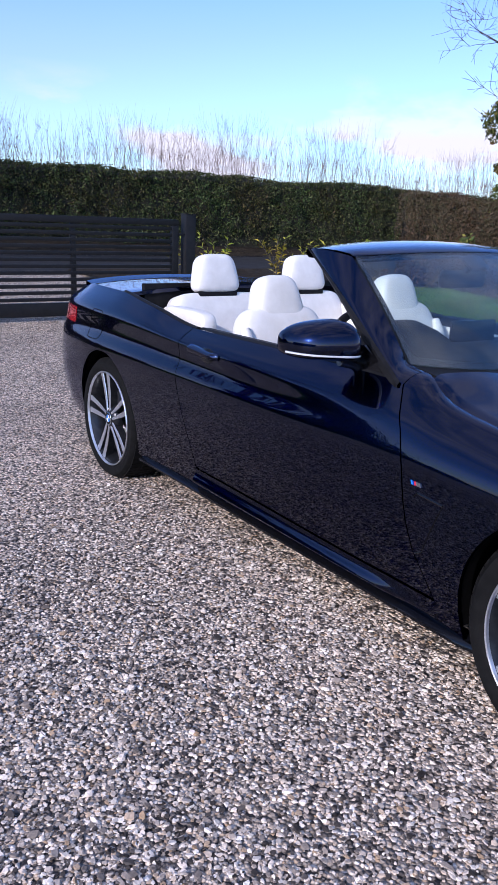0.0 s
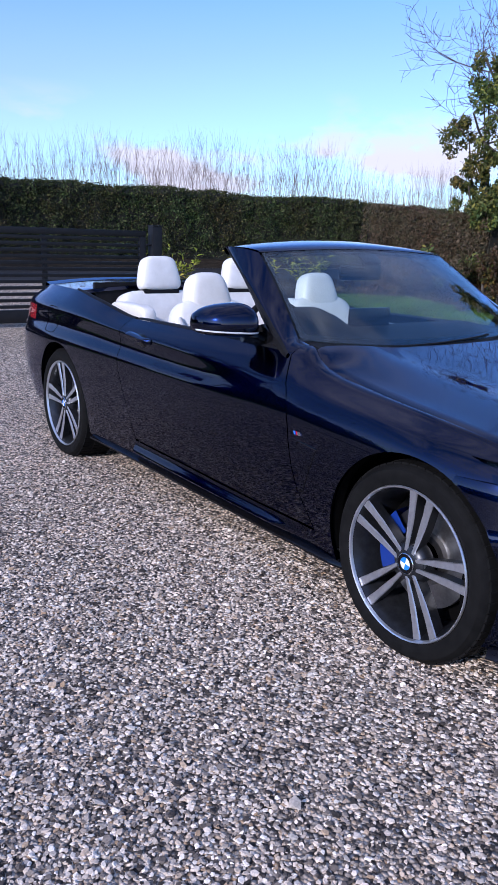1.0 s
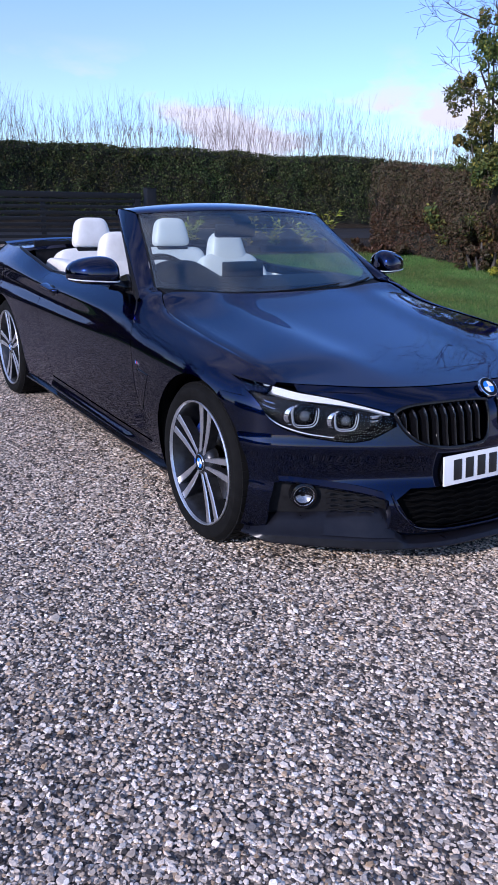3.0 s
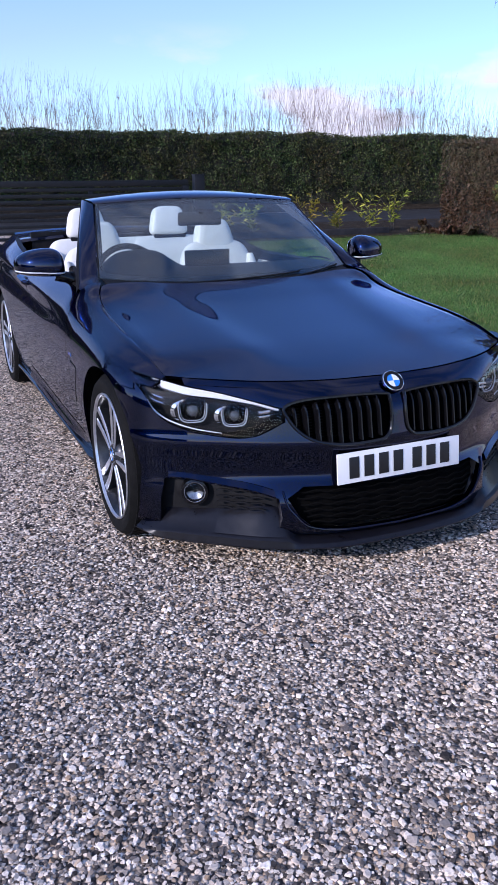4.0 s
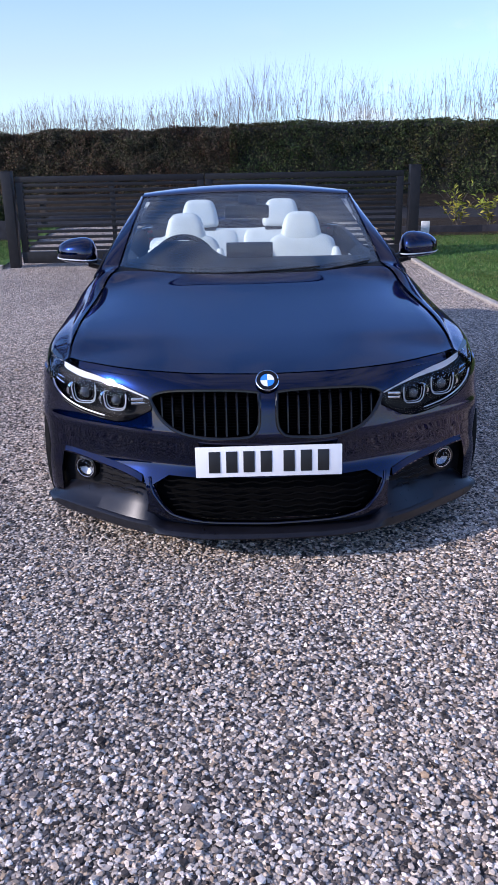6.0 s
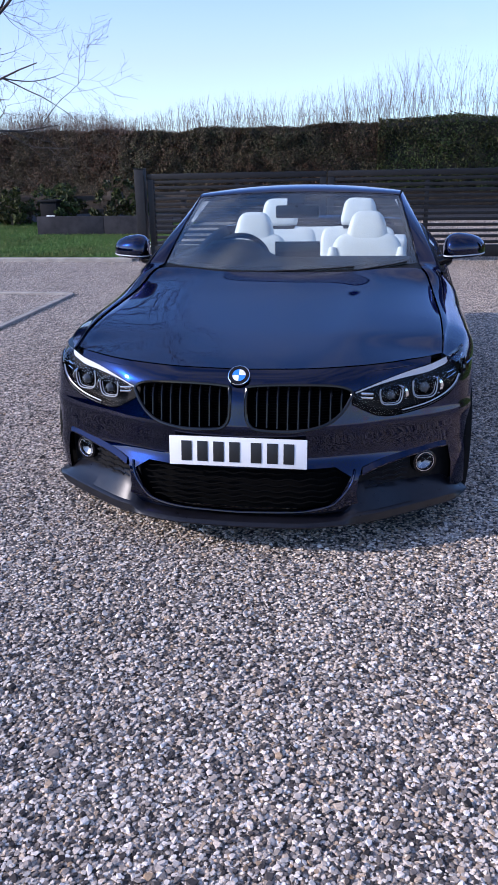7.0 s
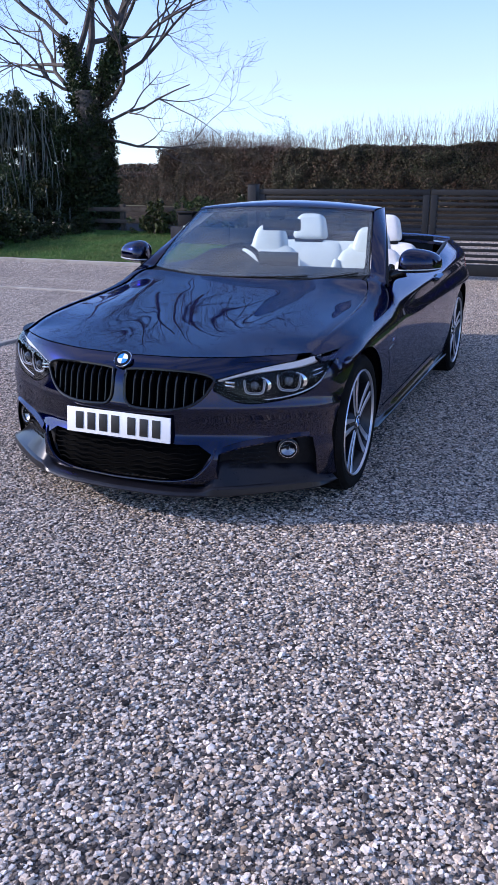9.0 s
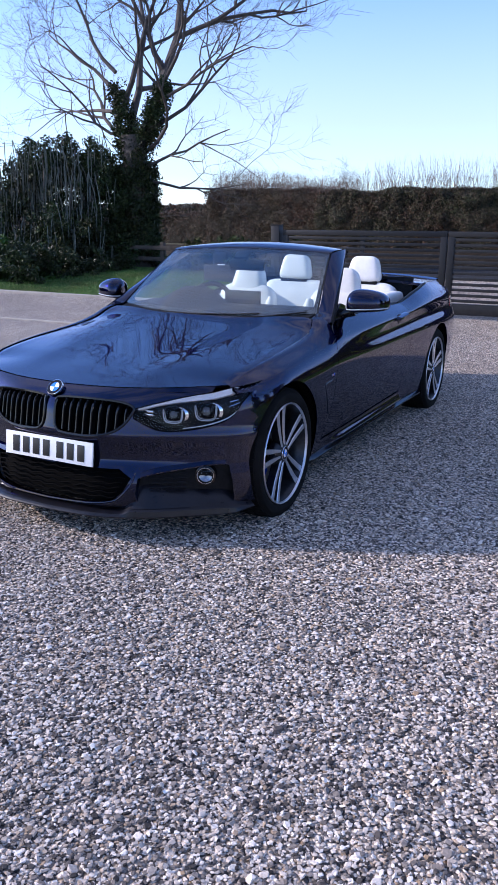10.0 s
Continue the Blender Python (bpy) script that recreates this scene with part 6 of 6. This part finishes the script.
# ivy-clad bare tree with its evergreen skirt
def ivy_tree(x, y):
    r = np.random.default_rng(21)
    z0 = ground_rise(y)
    g = tagged(new("ivy_tree"), "bare winter tree with a forked trunk wrapped in dark ivy", "tree")
    me, tips = Mesh(), []
    trunk = [Vector((x, y, z0 - 0.2)), Vector((x + 0.02, y, z0 + 0.8)), Vector((x - 0.02, y, z0 + 1.8)), Vector((x - 0.05, y, z0 + 3.0))]
    stem = Mesh().tube(trunk, [0.40, 0.31, 0.28, 0.30], 12, cap=False)
    limbs = [((x - 0.10, y, z0 + 2.8), (-0.30, 0.1, 1.0), 3.6, 0.15, 4), ((x + 0.08, y, z0 + 2.8), (0.55, 0.0, 1.0), 4.4, 0.18, 4), ((x - 0.35, y, z0 + 3.6), (0.12, -0.15, 1.0), 3.2, 0.10, 3),
             ((x + 0.25, y, z0 + 2.6), (1.0, 0.1, 0.22), 2.6, 0.07, 3), ((x + 0.22, y, z0 + 2.3), (1.0, 0.0, 0.05), 2.0, 0.055, 2), ((x - 0.2, y, z0 + 2.9), (-1.0, 0.2, 0.6), 2.6, 0.08, 3), ((x + 0.7, y, z0 + 3.7), (1.0, -0.1, 0.35), 2.2, 0.06, 3),
             ((x - 0.5, y, z0 + 4.0), (-1.0, 0.0, 0.45), 2.2, 0.07, 3), ((x + 0.9, y, z0 + 4.5), (0.8, 0.2, 0.9), 2.2, 0.06, 3),
             ((x + 0.30, y, z0 + 2.0), (1.0, 0.1, 0.02), 2.0, 0.05, 3), ((x + 0.35, y, z0 + 3.1), (1.0, 0.0, 0.18), 2.6, 0.07, 3), ((x + 0.5, y, z0 + 3.9), (1.0, 0.1, 0.5), 2.4, 0.07, 3),
             ((x - 0.3, y, z0 + 3.5), (-1.0, 0.1, 0.25), 2.6, 0.07, 3), ((x - 0.25, y, z0 + 3.0), (-1.0, -0.1, 0.12), 2.2, 0.06, 3), ((x - 0.5, y, z0 + 4.4), (-0.8, 0.0, 0.7), 2.4, 0.07, 3)]
    for b, d, l, rad, dep in limbs:
        branch(me, b, d, l * 1.2, rad * 0.72, dep + 1, r, tips, 0.012, 3, 0.6, 0.0032)
    part("trunk", stem, bark, g, fix=False)
    part("crown", me, branch_mat, g, fix=False)
    pts = []
    for k in range(620):
        t = r.random()
        h = z0 + 0.2 + 3.9 * t ** 1.15
        a = r.random() * 2 * math.pi
        rad = 0.42 - 0.12 * t + 0.10 * r.random()
        if h > z0 + 2.3:
            sgn = -1 if r.random() < 0.5 else 1
            up = h - z0 - 2.3
            cx = x + (-0.30 * up if sgn < 0 else 0.50 * up) * 0.95
            rad = 0.24 - 0.09 * up + 0.07 * r.random()
        else:
            cx = x
        pts.append(clump((cx + rad * math.cos(a), y + rad * math.sin(a), h), 0.10 + 0.12 * r.random(), 62, r, 1.2))
    v, f = leaves(np.concatenate(pts), 0.034)
    tagged(raw("ivy", v, f, dark_leaf, g), kind="stuff")
    return g


ivy_tree(-8.97, 12.7)


def bush(name, centres, leaf, per, size, label, category="bush", stems=True, seed=1, flat=0.85, spread=0.35):
    """A bush of leafy clumps (x, y, z, radius) on stems."""
    r = np.random.default_rng(seed)
    g = tagged(new(name), label, category)
    pts, me = [], Mesh()
    bx, by = sum(c[0] for c in centres) / len(centres), sum(c[1] for c in centres) / len(centres)
    base = Vector((bx, by, ground_rise(by) - 0.05))
    for cx, cy, cz, cr in centres:
        sub = max(int(cr * 26), 5)
        for _ in range(sub):
            d = r.normal(size=3)
            d /= np.linalg.norm(d)
            q = np.array((cx, cy, cz)) + d * cr * r.random() ** 0.35 * np.array((1, 1, flat))
            q[2] = max(q[2], ground_rise(q[1]) + 0.05)
            pts.append(clump(q, cr * 0.30, per, r, flat))
        foot = Vector((bx + (cx - bx) * 0.5, by + (cy - by) * 0.5, base.z))
        me.tube([foot, foot.lerp(Vector((cx, cy, cz)), 0.5) + Vector((0.03, 0.02, 0)), Vector((cx, cy, cz))], [0.03 + 0.03 * cr, 0.02 + 0.02 * cr, 0.012], 5)
    part("stem", me, bark, g, fix=False)
    v, f = leaves(np.concatenate(pts), size, spread)
    tagged(raw("foliage", v, f, leaf, g), kind="stuff")
    return g


# evergreen mass to the side of the ivy tree, and the laurel in front of it
rr = np.random.default_rng(12)
mass = [(-13.5 + 4.0 * rr.random(), 11.4 + 2.0 * rr.random(), 0.5 + 2.2 * rr.random(), 0.55 + 0.3 * rr.random()) for k in range(30)]
mass += [(-10.8 + 0.5 * rr.normal(), 12.3 + 0.4 * rr.normal(), 2.4 + 1.4 * rr.random(), 0.5) for k in range(8)]
mass += [(-13.8 + 4.2 * rr.random(), 11.8 + 1.2 * rr.random(), 0.6 + 2.5 * rr.random(), 0.6) for k in range(22)]
mass += [(-13.6 + 4.3 * rr.random(), 10.5 + 0.9 * rr.random(), 0.35 + 0.7 * rr.random(), 0.5) for k in range(16)]
mass += [(-9.0, 9.9, 0.45, 0.42), (-8.8, 10.4, 0.5, 0.42), (-8.9, 11.0, 0.55, 0.45), (-9.4, 10.3, 0.7, 0.5), (-9.9, 10.2, 0.6, 0.5), (-8.7, 11.6, 0.5, 0.4), (-9.5, 11.2, 1.1, 0.5), (-10.2, 11.0, 1.4, 0.55)]
mass += [(-9.6, 12.0, 0.8, 0.55), (-9.5, 12.2, 1.6, 0.5), (-9.7, 12.2, 2.4, 0.5), (-10.1, 11.6, 0.7, 0.6), (-9.4, 12.0, 0.5, 0.4)]
mass += [(-13.0 + 4.3 * rr.random(), 8.75 + 0.8 * rr.random(), 0.30 + 0.45 * rr.random(), 0.40) for k in range(22)]
evergreen = bush("evergreen_bush", mass, dark_leaf, 92, 0.033, "large dark evergreen bush with hanging ivy", seed=13)
strands = Mesh()
for k in range(620):
    cx, cy, cz, cr = mass[int(rr.integers(0, 60))]
    top = Vector((cx + rr.normal() * cr * 0.6, cy - (0.4 + abs(rr.normal())) * cr * 0.9, cz + rr.uniform(-0.2, 0.5) * cr))
    drop = min(rr.uniform(0.35, 1.1), max(top.z - 0.45, 0.2))
    sway = Vector((rr.normal() * 0.05, rr.normal() * 0.05, 0))
    strands.tube([top, top + sway - Vector((0, 0, drop * 0.5)), top + sway * 1.4 - Vector((0, 0, drop))], [0.010, 0.012, 0.004], 3, cap=False)
tagged(part("hanging_growth", strands, strand_mat, evergreen, "grey-green hanging stems", fix=False), kind="stuff")
bush("laurel_bush", [(-9.6, 9.3, 0.4, 0.4), (-9.3, 9.5, 0.32, 0.3), (-10.2, 9.6, 0.5, 0.45), (-10.5, 9.4, 0.7, 0.5), (-11.1, 9.6, 0.7, 0.6), (-9.9, 9.9, 0.4, 0.35), (-10.6, 9.2, 0.4, 0.45), (-11.6, 9.5, 0.6, 0.6), (-12.3, 9.6, 0.6, 0.6)], leaf_material("laurel_leaf", [(0, (0.02, 0.05, 0.012)), (0.6, (0.045, 0.09, 0.02)), (1, (0.08, 0.14, 0.035))], 0.3), 60, 0.06, "glossy green laurel bush beside the drive", seed=14)

# conifers and yellow-tipped shrubs on the lawn's far side
con = []
for k in range(34):
    h = rr.random()
    con.append((10.3 + rr.uniform(-1.2, 1.6) * (1 - 0.35 * h), 7.9 + rr.uniform(-1.3, 1.2) * (1 - 0.35 * h), 0.6 + 3.6 * h, 0.62 - 0.2 * h))
con += [(9.35 + 0.35 * rr.random(), 7.6 + rr.random(), 1.2 + 3.2 * rr.random(), 0.45) for k in range(14)]
con += [(9.15, 8.4, 2.35, 0.35), (9.3, 8.2, 2.8, 0.4), (9.2, 8.0, 1.9, 0.4), (9.7, 7.4, 3.6, 0.45), (9.9, 7.6, 4.1, 0.4)]
bush("conifer_tree", con, conifer_leaf, 110, 0.034, "tall dense conifer with yellowish tips", "tree", seed=15, flat=1.0)
con2 = []
for k in range(42):
    h = rr.random()
    con2.append((10.8 + rr.uniform(-1.5, 1.7) * (1 - 0.4 * h), 3.4 + rr.uniform(-1.8, 1.4) * (1 - 0.4 * h), 0.5 + 6.0 * h, 0.95 - 0.3 * h))
bush("conifer_tree", con2, conifer_leaf, 65, 0.058, "tall dense conifer beyond the lawn", "tree", seed=16, flat=1.0)
bush("golden_shrub", [(8.35, 6.7, 0.35, 0.28), (8.6, 6.4, 0.5, 0.36), (8.3, 6.2, 0.3, 0.25), (8.8, 6.0, 0.45, 0.35), (8.9, 6.9, 0.9, 0.35), (9.1, 7.0, 1.4, 0.28), (8.8, 6.6, 0.8, 0.32)], yellow_leaf, 70, 0.03, "low shrub with yellow-green tips", seed=17)
bush("mixed_bush", [(8.9, 8.1, 0.6, 0.4), (8.8, 7.6, 0.9, 0.45), (9.0, 7.2, 0.6, 0.45), (8.8, 7.1, 1.2, 0.4), (8.6, 7.5, 0.4, 0.3)], mixed_leaf, 110, 0.028, "loose brown and green winter bush", seed=18)


def bare_tree(x, y, h, seed, label):
    r = np.random.default_rng(seed)
    z0 = ground_rise(y)
    g = tagged(new("bare_tree"), label, "tree")
    me, tips = Mesh(), []
    stem = Mesh().tube([(x, y, z0 - 0.2), (x + 0.03, y, z0 + h * 0.15), (x, y + 0.04, z0 + h * 0.32)], [h * 0.026, h * 0.020, h * 0.016], 9, cap=False)
    branch(me, (x, y + 0.04, z0 + h * 0.30), (0, 0, 1), h * 0.45, h * 0.016, 4, r, tips, 0.0, 3, 0.4, 0.0035 + 0.0004 * h)
    for k in range(6):
        branch(me, (x, y + 0.02, z0 + h * (0.18 + 0.05 * k)), (r.normal(), r.normal(), 0.9), h * 0.40, h * 0.008, 4, r, tips, 0.0, 3, 0.5, 0.0035 + 0.0003 * h)
    part("trunk", stem, bark, g, fix=False)
    part("crown", me, branch_mat, g, fix=False)
    return g


bare_tree(12.4, 9.4, 7.0, 31, "bare pale-twigged tree behind the conifer")
bare_tree(-22.4, 60.0, 5.4, 32, "small bare tree far out in the field")

def young_shrub(x, y, z0, h, r):
    """A fan of thin stems with long pointed leaves."""
    g = tagged(new("young_shrub"), "young yellow-green shrub with long pointed leaves in the planting bed", "shrub", "young shrubs")
    me, v, f = Mesh(), [], []
    for k in range(9):
        lean_x, lean_y = r.normal() * 0.24, r.normal() * 0.20
        tall = h * r.uniform(0.55, 1.0)
        way = [Vector((x + 0.03 * r.normal() + lean_x * t * t, y + 0.03 * r.normal() + lean_y * t * t, z0 - 0.03 + tall * t)) for t in (0, 0.35, 0.7, 1.0)]
        me.tube(way, [0.007, 0.005, 0.004, 0.002], 5)
        for _ in range(13):
            t = r.uniform(0.30, 1.0)
            i = min(int(t * 3), 2)
            base = way[i].lerp(way[i + 1], t * 3 - i)
            d = Vector((r.normal() * 0.75, r.normal() * 0.75, 0.35 + 0.55 * r.random())).normalized()
            side = d.cross(Vector((r.normal(), r.normal(), 0.4))).normalized()
            length, wide = r.uniform(0.09, 0.17), r.uniform(0.010, 0.018)
            tip = base + d * length - Vector((0, 0, 0.03 * length / 0.15))
            mid = base + d * length * 0.45
            o = len(v)
            v += [base, mid + side * wide, tip, mid - side * wide]
            f += [(o, o + 1, o + 2), (o, o + 2, o + 3)]
    part("stem", me, bark, g, fix=False)
    tagged(raw("foliage", [tuple(q) for q in v], f, yellow_leaf, g), kind="stuff")


# young golden shrubs in the bed by the lane
for i, (x, y, h) in enumerate([(3.87, 10.3, 0.85), (4.42, 10.3, 0.8), (5.58, 10.3, 0.9), (6.17, 10.3, 0.8), (6.86, 10.3, 0.8), (7.6, 10.6, 0.85)]):
    r = np.random.default_rng(40 + i)
    z0 = ground_rise(y)
    young_shrub(x, y, z0, h, r)
bush("grass_tuft", [(8.2, 9.8, 0.35, 0.28), (8.6, 9.6, 0.35, 0.28), (8.0, 10.2, 0.4, 0.25)], brown_leaf, 60, 0.06, "tuft of dry brown grasses at the hedge's end", "plant", seed=61, flat=0.6)

# far side on the left: rail fence, small bushes
wood = grained(material("weathered_wood", (0.2, 0.17, 0.13), 0.85, 0, 0, 0.1), 6, [(0.3, (0.055, 0.043, 0.034)), (0.7, (0.12, 0.098, 0.076))], 0.4, 60, 0.006)
fence = tagged(new("rail_fence"), "low weathered post and rail fence along the lane", "fence")
zf = ground_rise(12.3)
for k in range(7):
    part("post", Mesh().box(-12.5 + 1.5 * k - 0.05, -12.5 + 1.5 * k + 0.05, 12.25, 12.35, zf - 0.2, zf + 0.62, 0.008), wood, fence)
for z in (0.25, 0.5):
    part("rail", Mesh().box(-12.6, -3.4, 12.20, 12.25, zf + z - 0.045, zf + z + 0.045, 0.006), wood, fence)
for i, (x, y) in enumerate([(-6.9, 11.9), (-5.8, 11.8), (-4.4, 11.7)]):
    r = np.random.default_rng(70 + i)
    bush("small_bush", [(x + 0.28 * r.normal(), y + 0.2 * r.normal(), 0.50 + 0.55 * r.random(), 0.32) for _ in range(8)], hedge_leaf, 44, 0.036, "small loose green bush on the lawn", seed=80 + i)
tagged(part("utility_pole", Mesh().tube([(-24.75, 40, 0.5), (-24.75, 40, 2.55)], [0.12, 0.09], 8), wood), "distant wooden utility pole", "pole")

# hedge added out of view on the camera's side, as a dark band for the paint to mirror
hedge("unseen_hedge", [(-17, -14), (-17.5, 0), (-17, 7)], 2.0, 1.4, hedge_leaf, 9000, "dark hedge added out of view, mirrored in the paint", 0, 0.09, 8)

# low grey board walls beside the gate
grey_board = grained(material("grey_board", (0.16, 0.16, 0.17), 0.8, 0, 0, 0.1), 5, [(0.3, (0.022, 0.022, 0.025)), (0.7, (0.045, 0.045, 0.050))], 0.3, 80, 0.004)
for xa, xb, y, h in ((2.75, 7.2, 10.15, 0.15), (-5.7, -3.2, 10.3, 0.34)):
    z0 = ground_rise(y)
    wall = tagged(new("low_wall"), "low grey board wall edging the lawn", "low wall", "low walls")
    wall.location = ((xa + xb) / 2, y, z0)
    n = int((xb - xa) / 1.2)
    for i in range(n):
        a, b_ = xa + (xb - xa) * i / n - wall.location.x, xa + (xb - xa) * (i + 1) / n - wall.location.x
        part("board", Mesh().box(a + 0.003, b_ - 0.003, -0.03, 0.03, -0.05, h, 0.006), grey_board, wall)


# small things: a marker by the gate post, a loop of hose, a box by the bushes
sign_white = grained(material("sign_white", (0.75, 0.75, 0.73), 0.5), 20, [(0.3, (0.66, 0.66, 0.63)), (0.7, (0.80, 0.80, 0.78))])
z0 = ground_rise(8.69)
sign = tagged(part("marker_board", Mesh().box(2.84, 2.97, 8.685, 8.697, z0 + 0.24, z0 + 0.44, 0.004), sign_white), "small plain white marker board on a stake beside the gate post", "sign")
part("stake", Mesh().box(2.89, 2.92, 8.698, 8.722, z0 - 0.1, z0 + 0.40, 0.003), wood, sign)
z0 = ground_rise(7.8)
loop = [(4.02 + 0.52 * t, 7.80 - 0.10 * t, z0 + 0.045 + 0.06 * math.sin(math.pi * t) ** 0.8) for t in span(0, 1, 20)]
tagged(part("garden_hose", Mesh().tube(loop, 0.011, 8), rubber), "short loop of black hose lying on the lawn", "hose")
z0 = ground_rise(11.4)
box = tagged(part("storage_box", Mesh().box(-6.05, -5.72, 11.25, 11.55, z0 - 0.02, z0 + 0.50, 0.015), black_plastic), "small black box with a pale lower panel on the lawn", "box")
part("lid", Mesh().box(-6.08, -5.69, 11.22, 11.58, z0 + 0.50, z0 + 0.54, 0.012), black_plastic, box)
part("panel", Mesh().box(-5.93, -5.76, 11.235, 11.248, z0 + 0.03, z0 + 0.26, 0.004), sign_white, box, "pale panel")


# ---- loose pebbles ----
EDGE_Y = span(-4, 8, 121)
EDGE_X, EDGE_Z = [right_edge(max(q, 0.6)) for q in EDGE_Y], [ground_rise(q) for q in EDGE_Y]


def pebbles(n, region, size, seed):
    """Rounded stones lying on the drive; region(n, r) gives their places."""
    r = np.random.default_rng(seed)
    turn4 = [2 * math.pi * k / 4 for k in range(4)]
    bv = np.array([(1.05 * math.cos(t), 1.05 * math.sin(t), -0.35) for t in turn4] + [(0.86 * math.cos(t + 0.7), 0.86 * math.sin(t + 0.7), 0.55) for t in turn4])
    bf = np.array([(k, (k + 1) % 4, 4 + k) for k in range(4)] + [((k + 1) % 4, 4 + (k + 1) % 4, 4 + k) for k in range(4)] + [(4, 5, 6), (4, 6, 7)])
    xy = region(n, r)
    n = len(xy)
    s = size * np.exp(0.28 * r.normal(size=(n, 1)))
    sc = np.concatenate([s * r.uniform(0.8, 1.25, (n, 1)), s * r.uniform(0.65, 1.0, (n, 1)), s * r.uniform(0.34, 0.58, (n, 1))], axis=1)
    v = bv[None] * (1 + 0.15 * r.normal(size=(n, len(bv), 1))) * sc[:, None]
    a, t = r.uniform(0, 2 * np.pi, n), 0.26 * r.normal(size=n)
    ca, sa, ct, st = np.cos(a), np.sin(a), np.cos(t), np.sin(t)
    y2 = v[..., 1] * ct[:, None] - v[..., 2] * st[:, None]
    z2 = v[..., 1] * st[:, None] + v[..., 2] * ct[:, None]
    x3 = v[..., 0] * ca[:, None] - y2 * sa[:, None]
    y3 = v[..., 0] * sa[:, None] + y2 * ca[:, None]
    gz = np.interp(xy[:, 1], EDGE_Y, EDGE_Z)
    zc = gz + sc[:, 2] * r.uniform(0.1, 1.25, n)
    out = np.stack([x3 + xy[:, :1], y3 + xy[:, 1:], z2 + zc[:, None]], axis=2).reshape(-1, 3)
    f = (bf[None] + (np.arange(n) * len(bv))[:, None, None]).reshape(-1, 3)
    return out, f


def on_drive(near):
    """Where stones lie: near, the strip that one walks over; else the strip against the car."""
    def region(n, r):
        xy = np.stack([r.uniform(-3.3, 3.3, n * 4), r.uniform(-2.9, 3.2, n * 4)], axis=1)
        x, y = xy[:, 0], xy[:, 1]
        under = (np.abs(x) < 0.70) & (y > -0.45) & (y < 3.7)
        ring = (np.abs(x) / 2.9) ** 3 + (np.abs(y - 0.6) / 3.5) ** 3
        fade = np.clip((1.05 - ring) / 0.25, 0, 1) * np.clip((3.2 - y) / 1.8, 0, 1)
        apart = np.hypot(np.maximum(np.abs(x) - 0.9, 0), np.maximum(-0.78 - y, 0))
        zone = (apart + 0.15 * r.normal(size=len(x)) > 0.85) & (y < 1.5)
        keep = ~under & (r.random(len(x)) < fade) & (zone if near else ~zone)
        lawn = x > np.interp(y, EDGE_Y, EDGE_X) - 0.1
        return xy[keep & ~lawn][:n]
    return region


v, f = pebbles(140000, on_drive(True), 0.0055, 9)
tagged(raw("pebbles", v, f, pebble_mat), "loose chipped grey, white and pinkish pebbles", "gravel", kind="stuff")
v, f = pebbles(74000, on_drive(False), 0.0055, 10)
tagged(raw("pebbles", v, f, pebble_mat), "loose chipped grey, white and pinkish pebbles by the car", "gravel", kind="stuff")
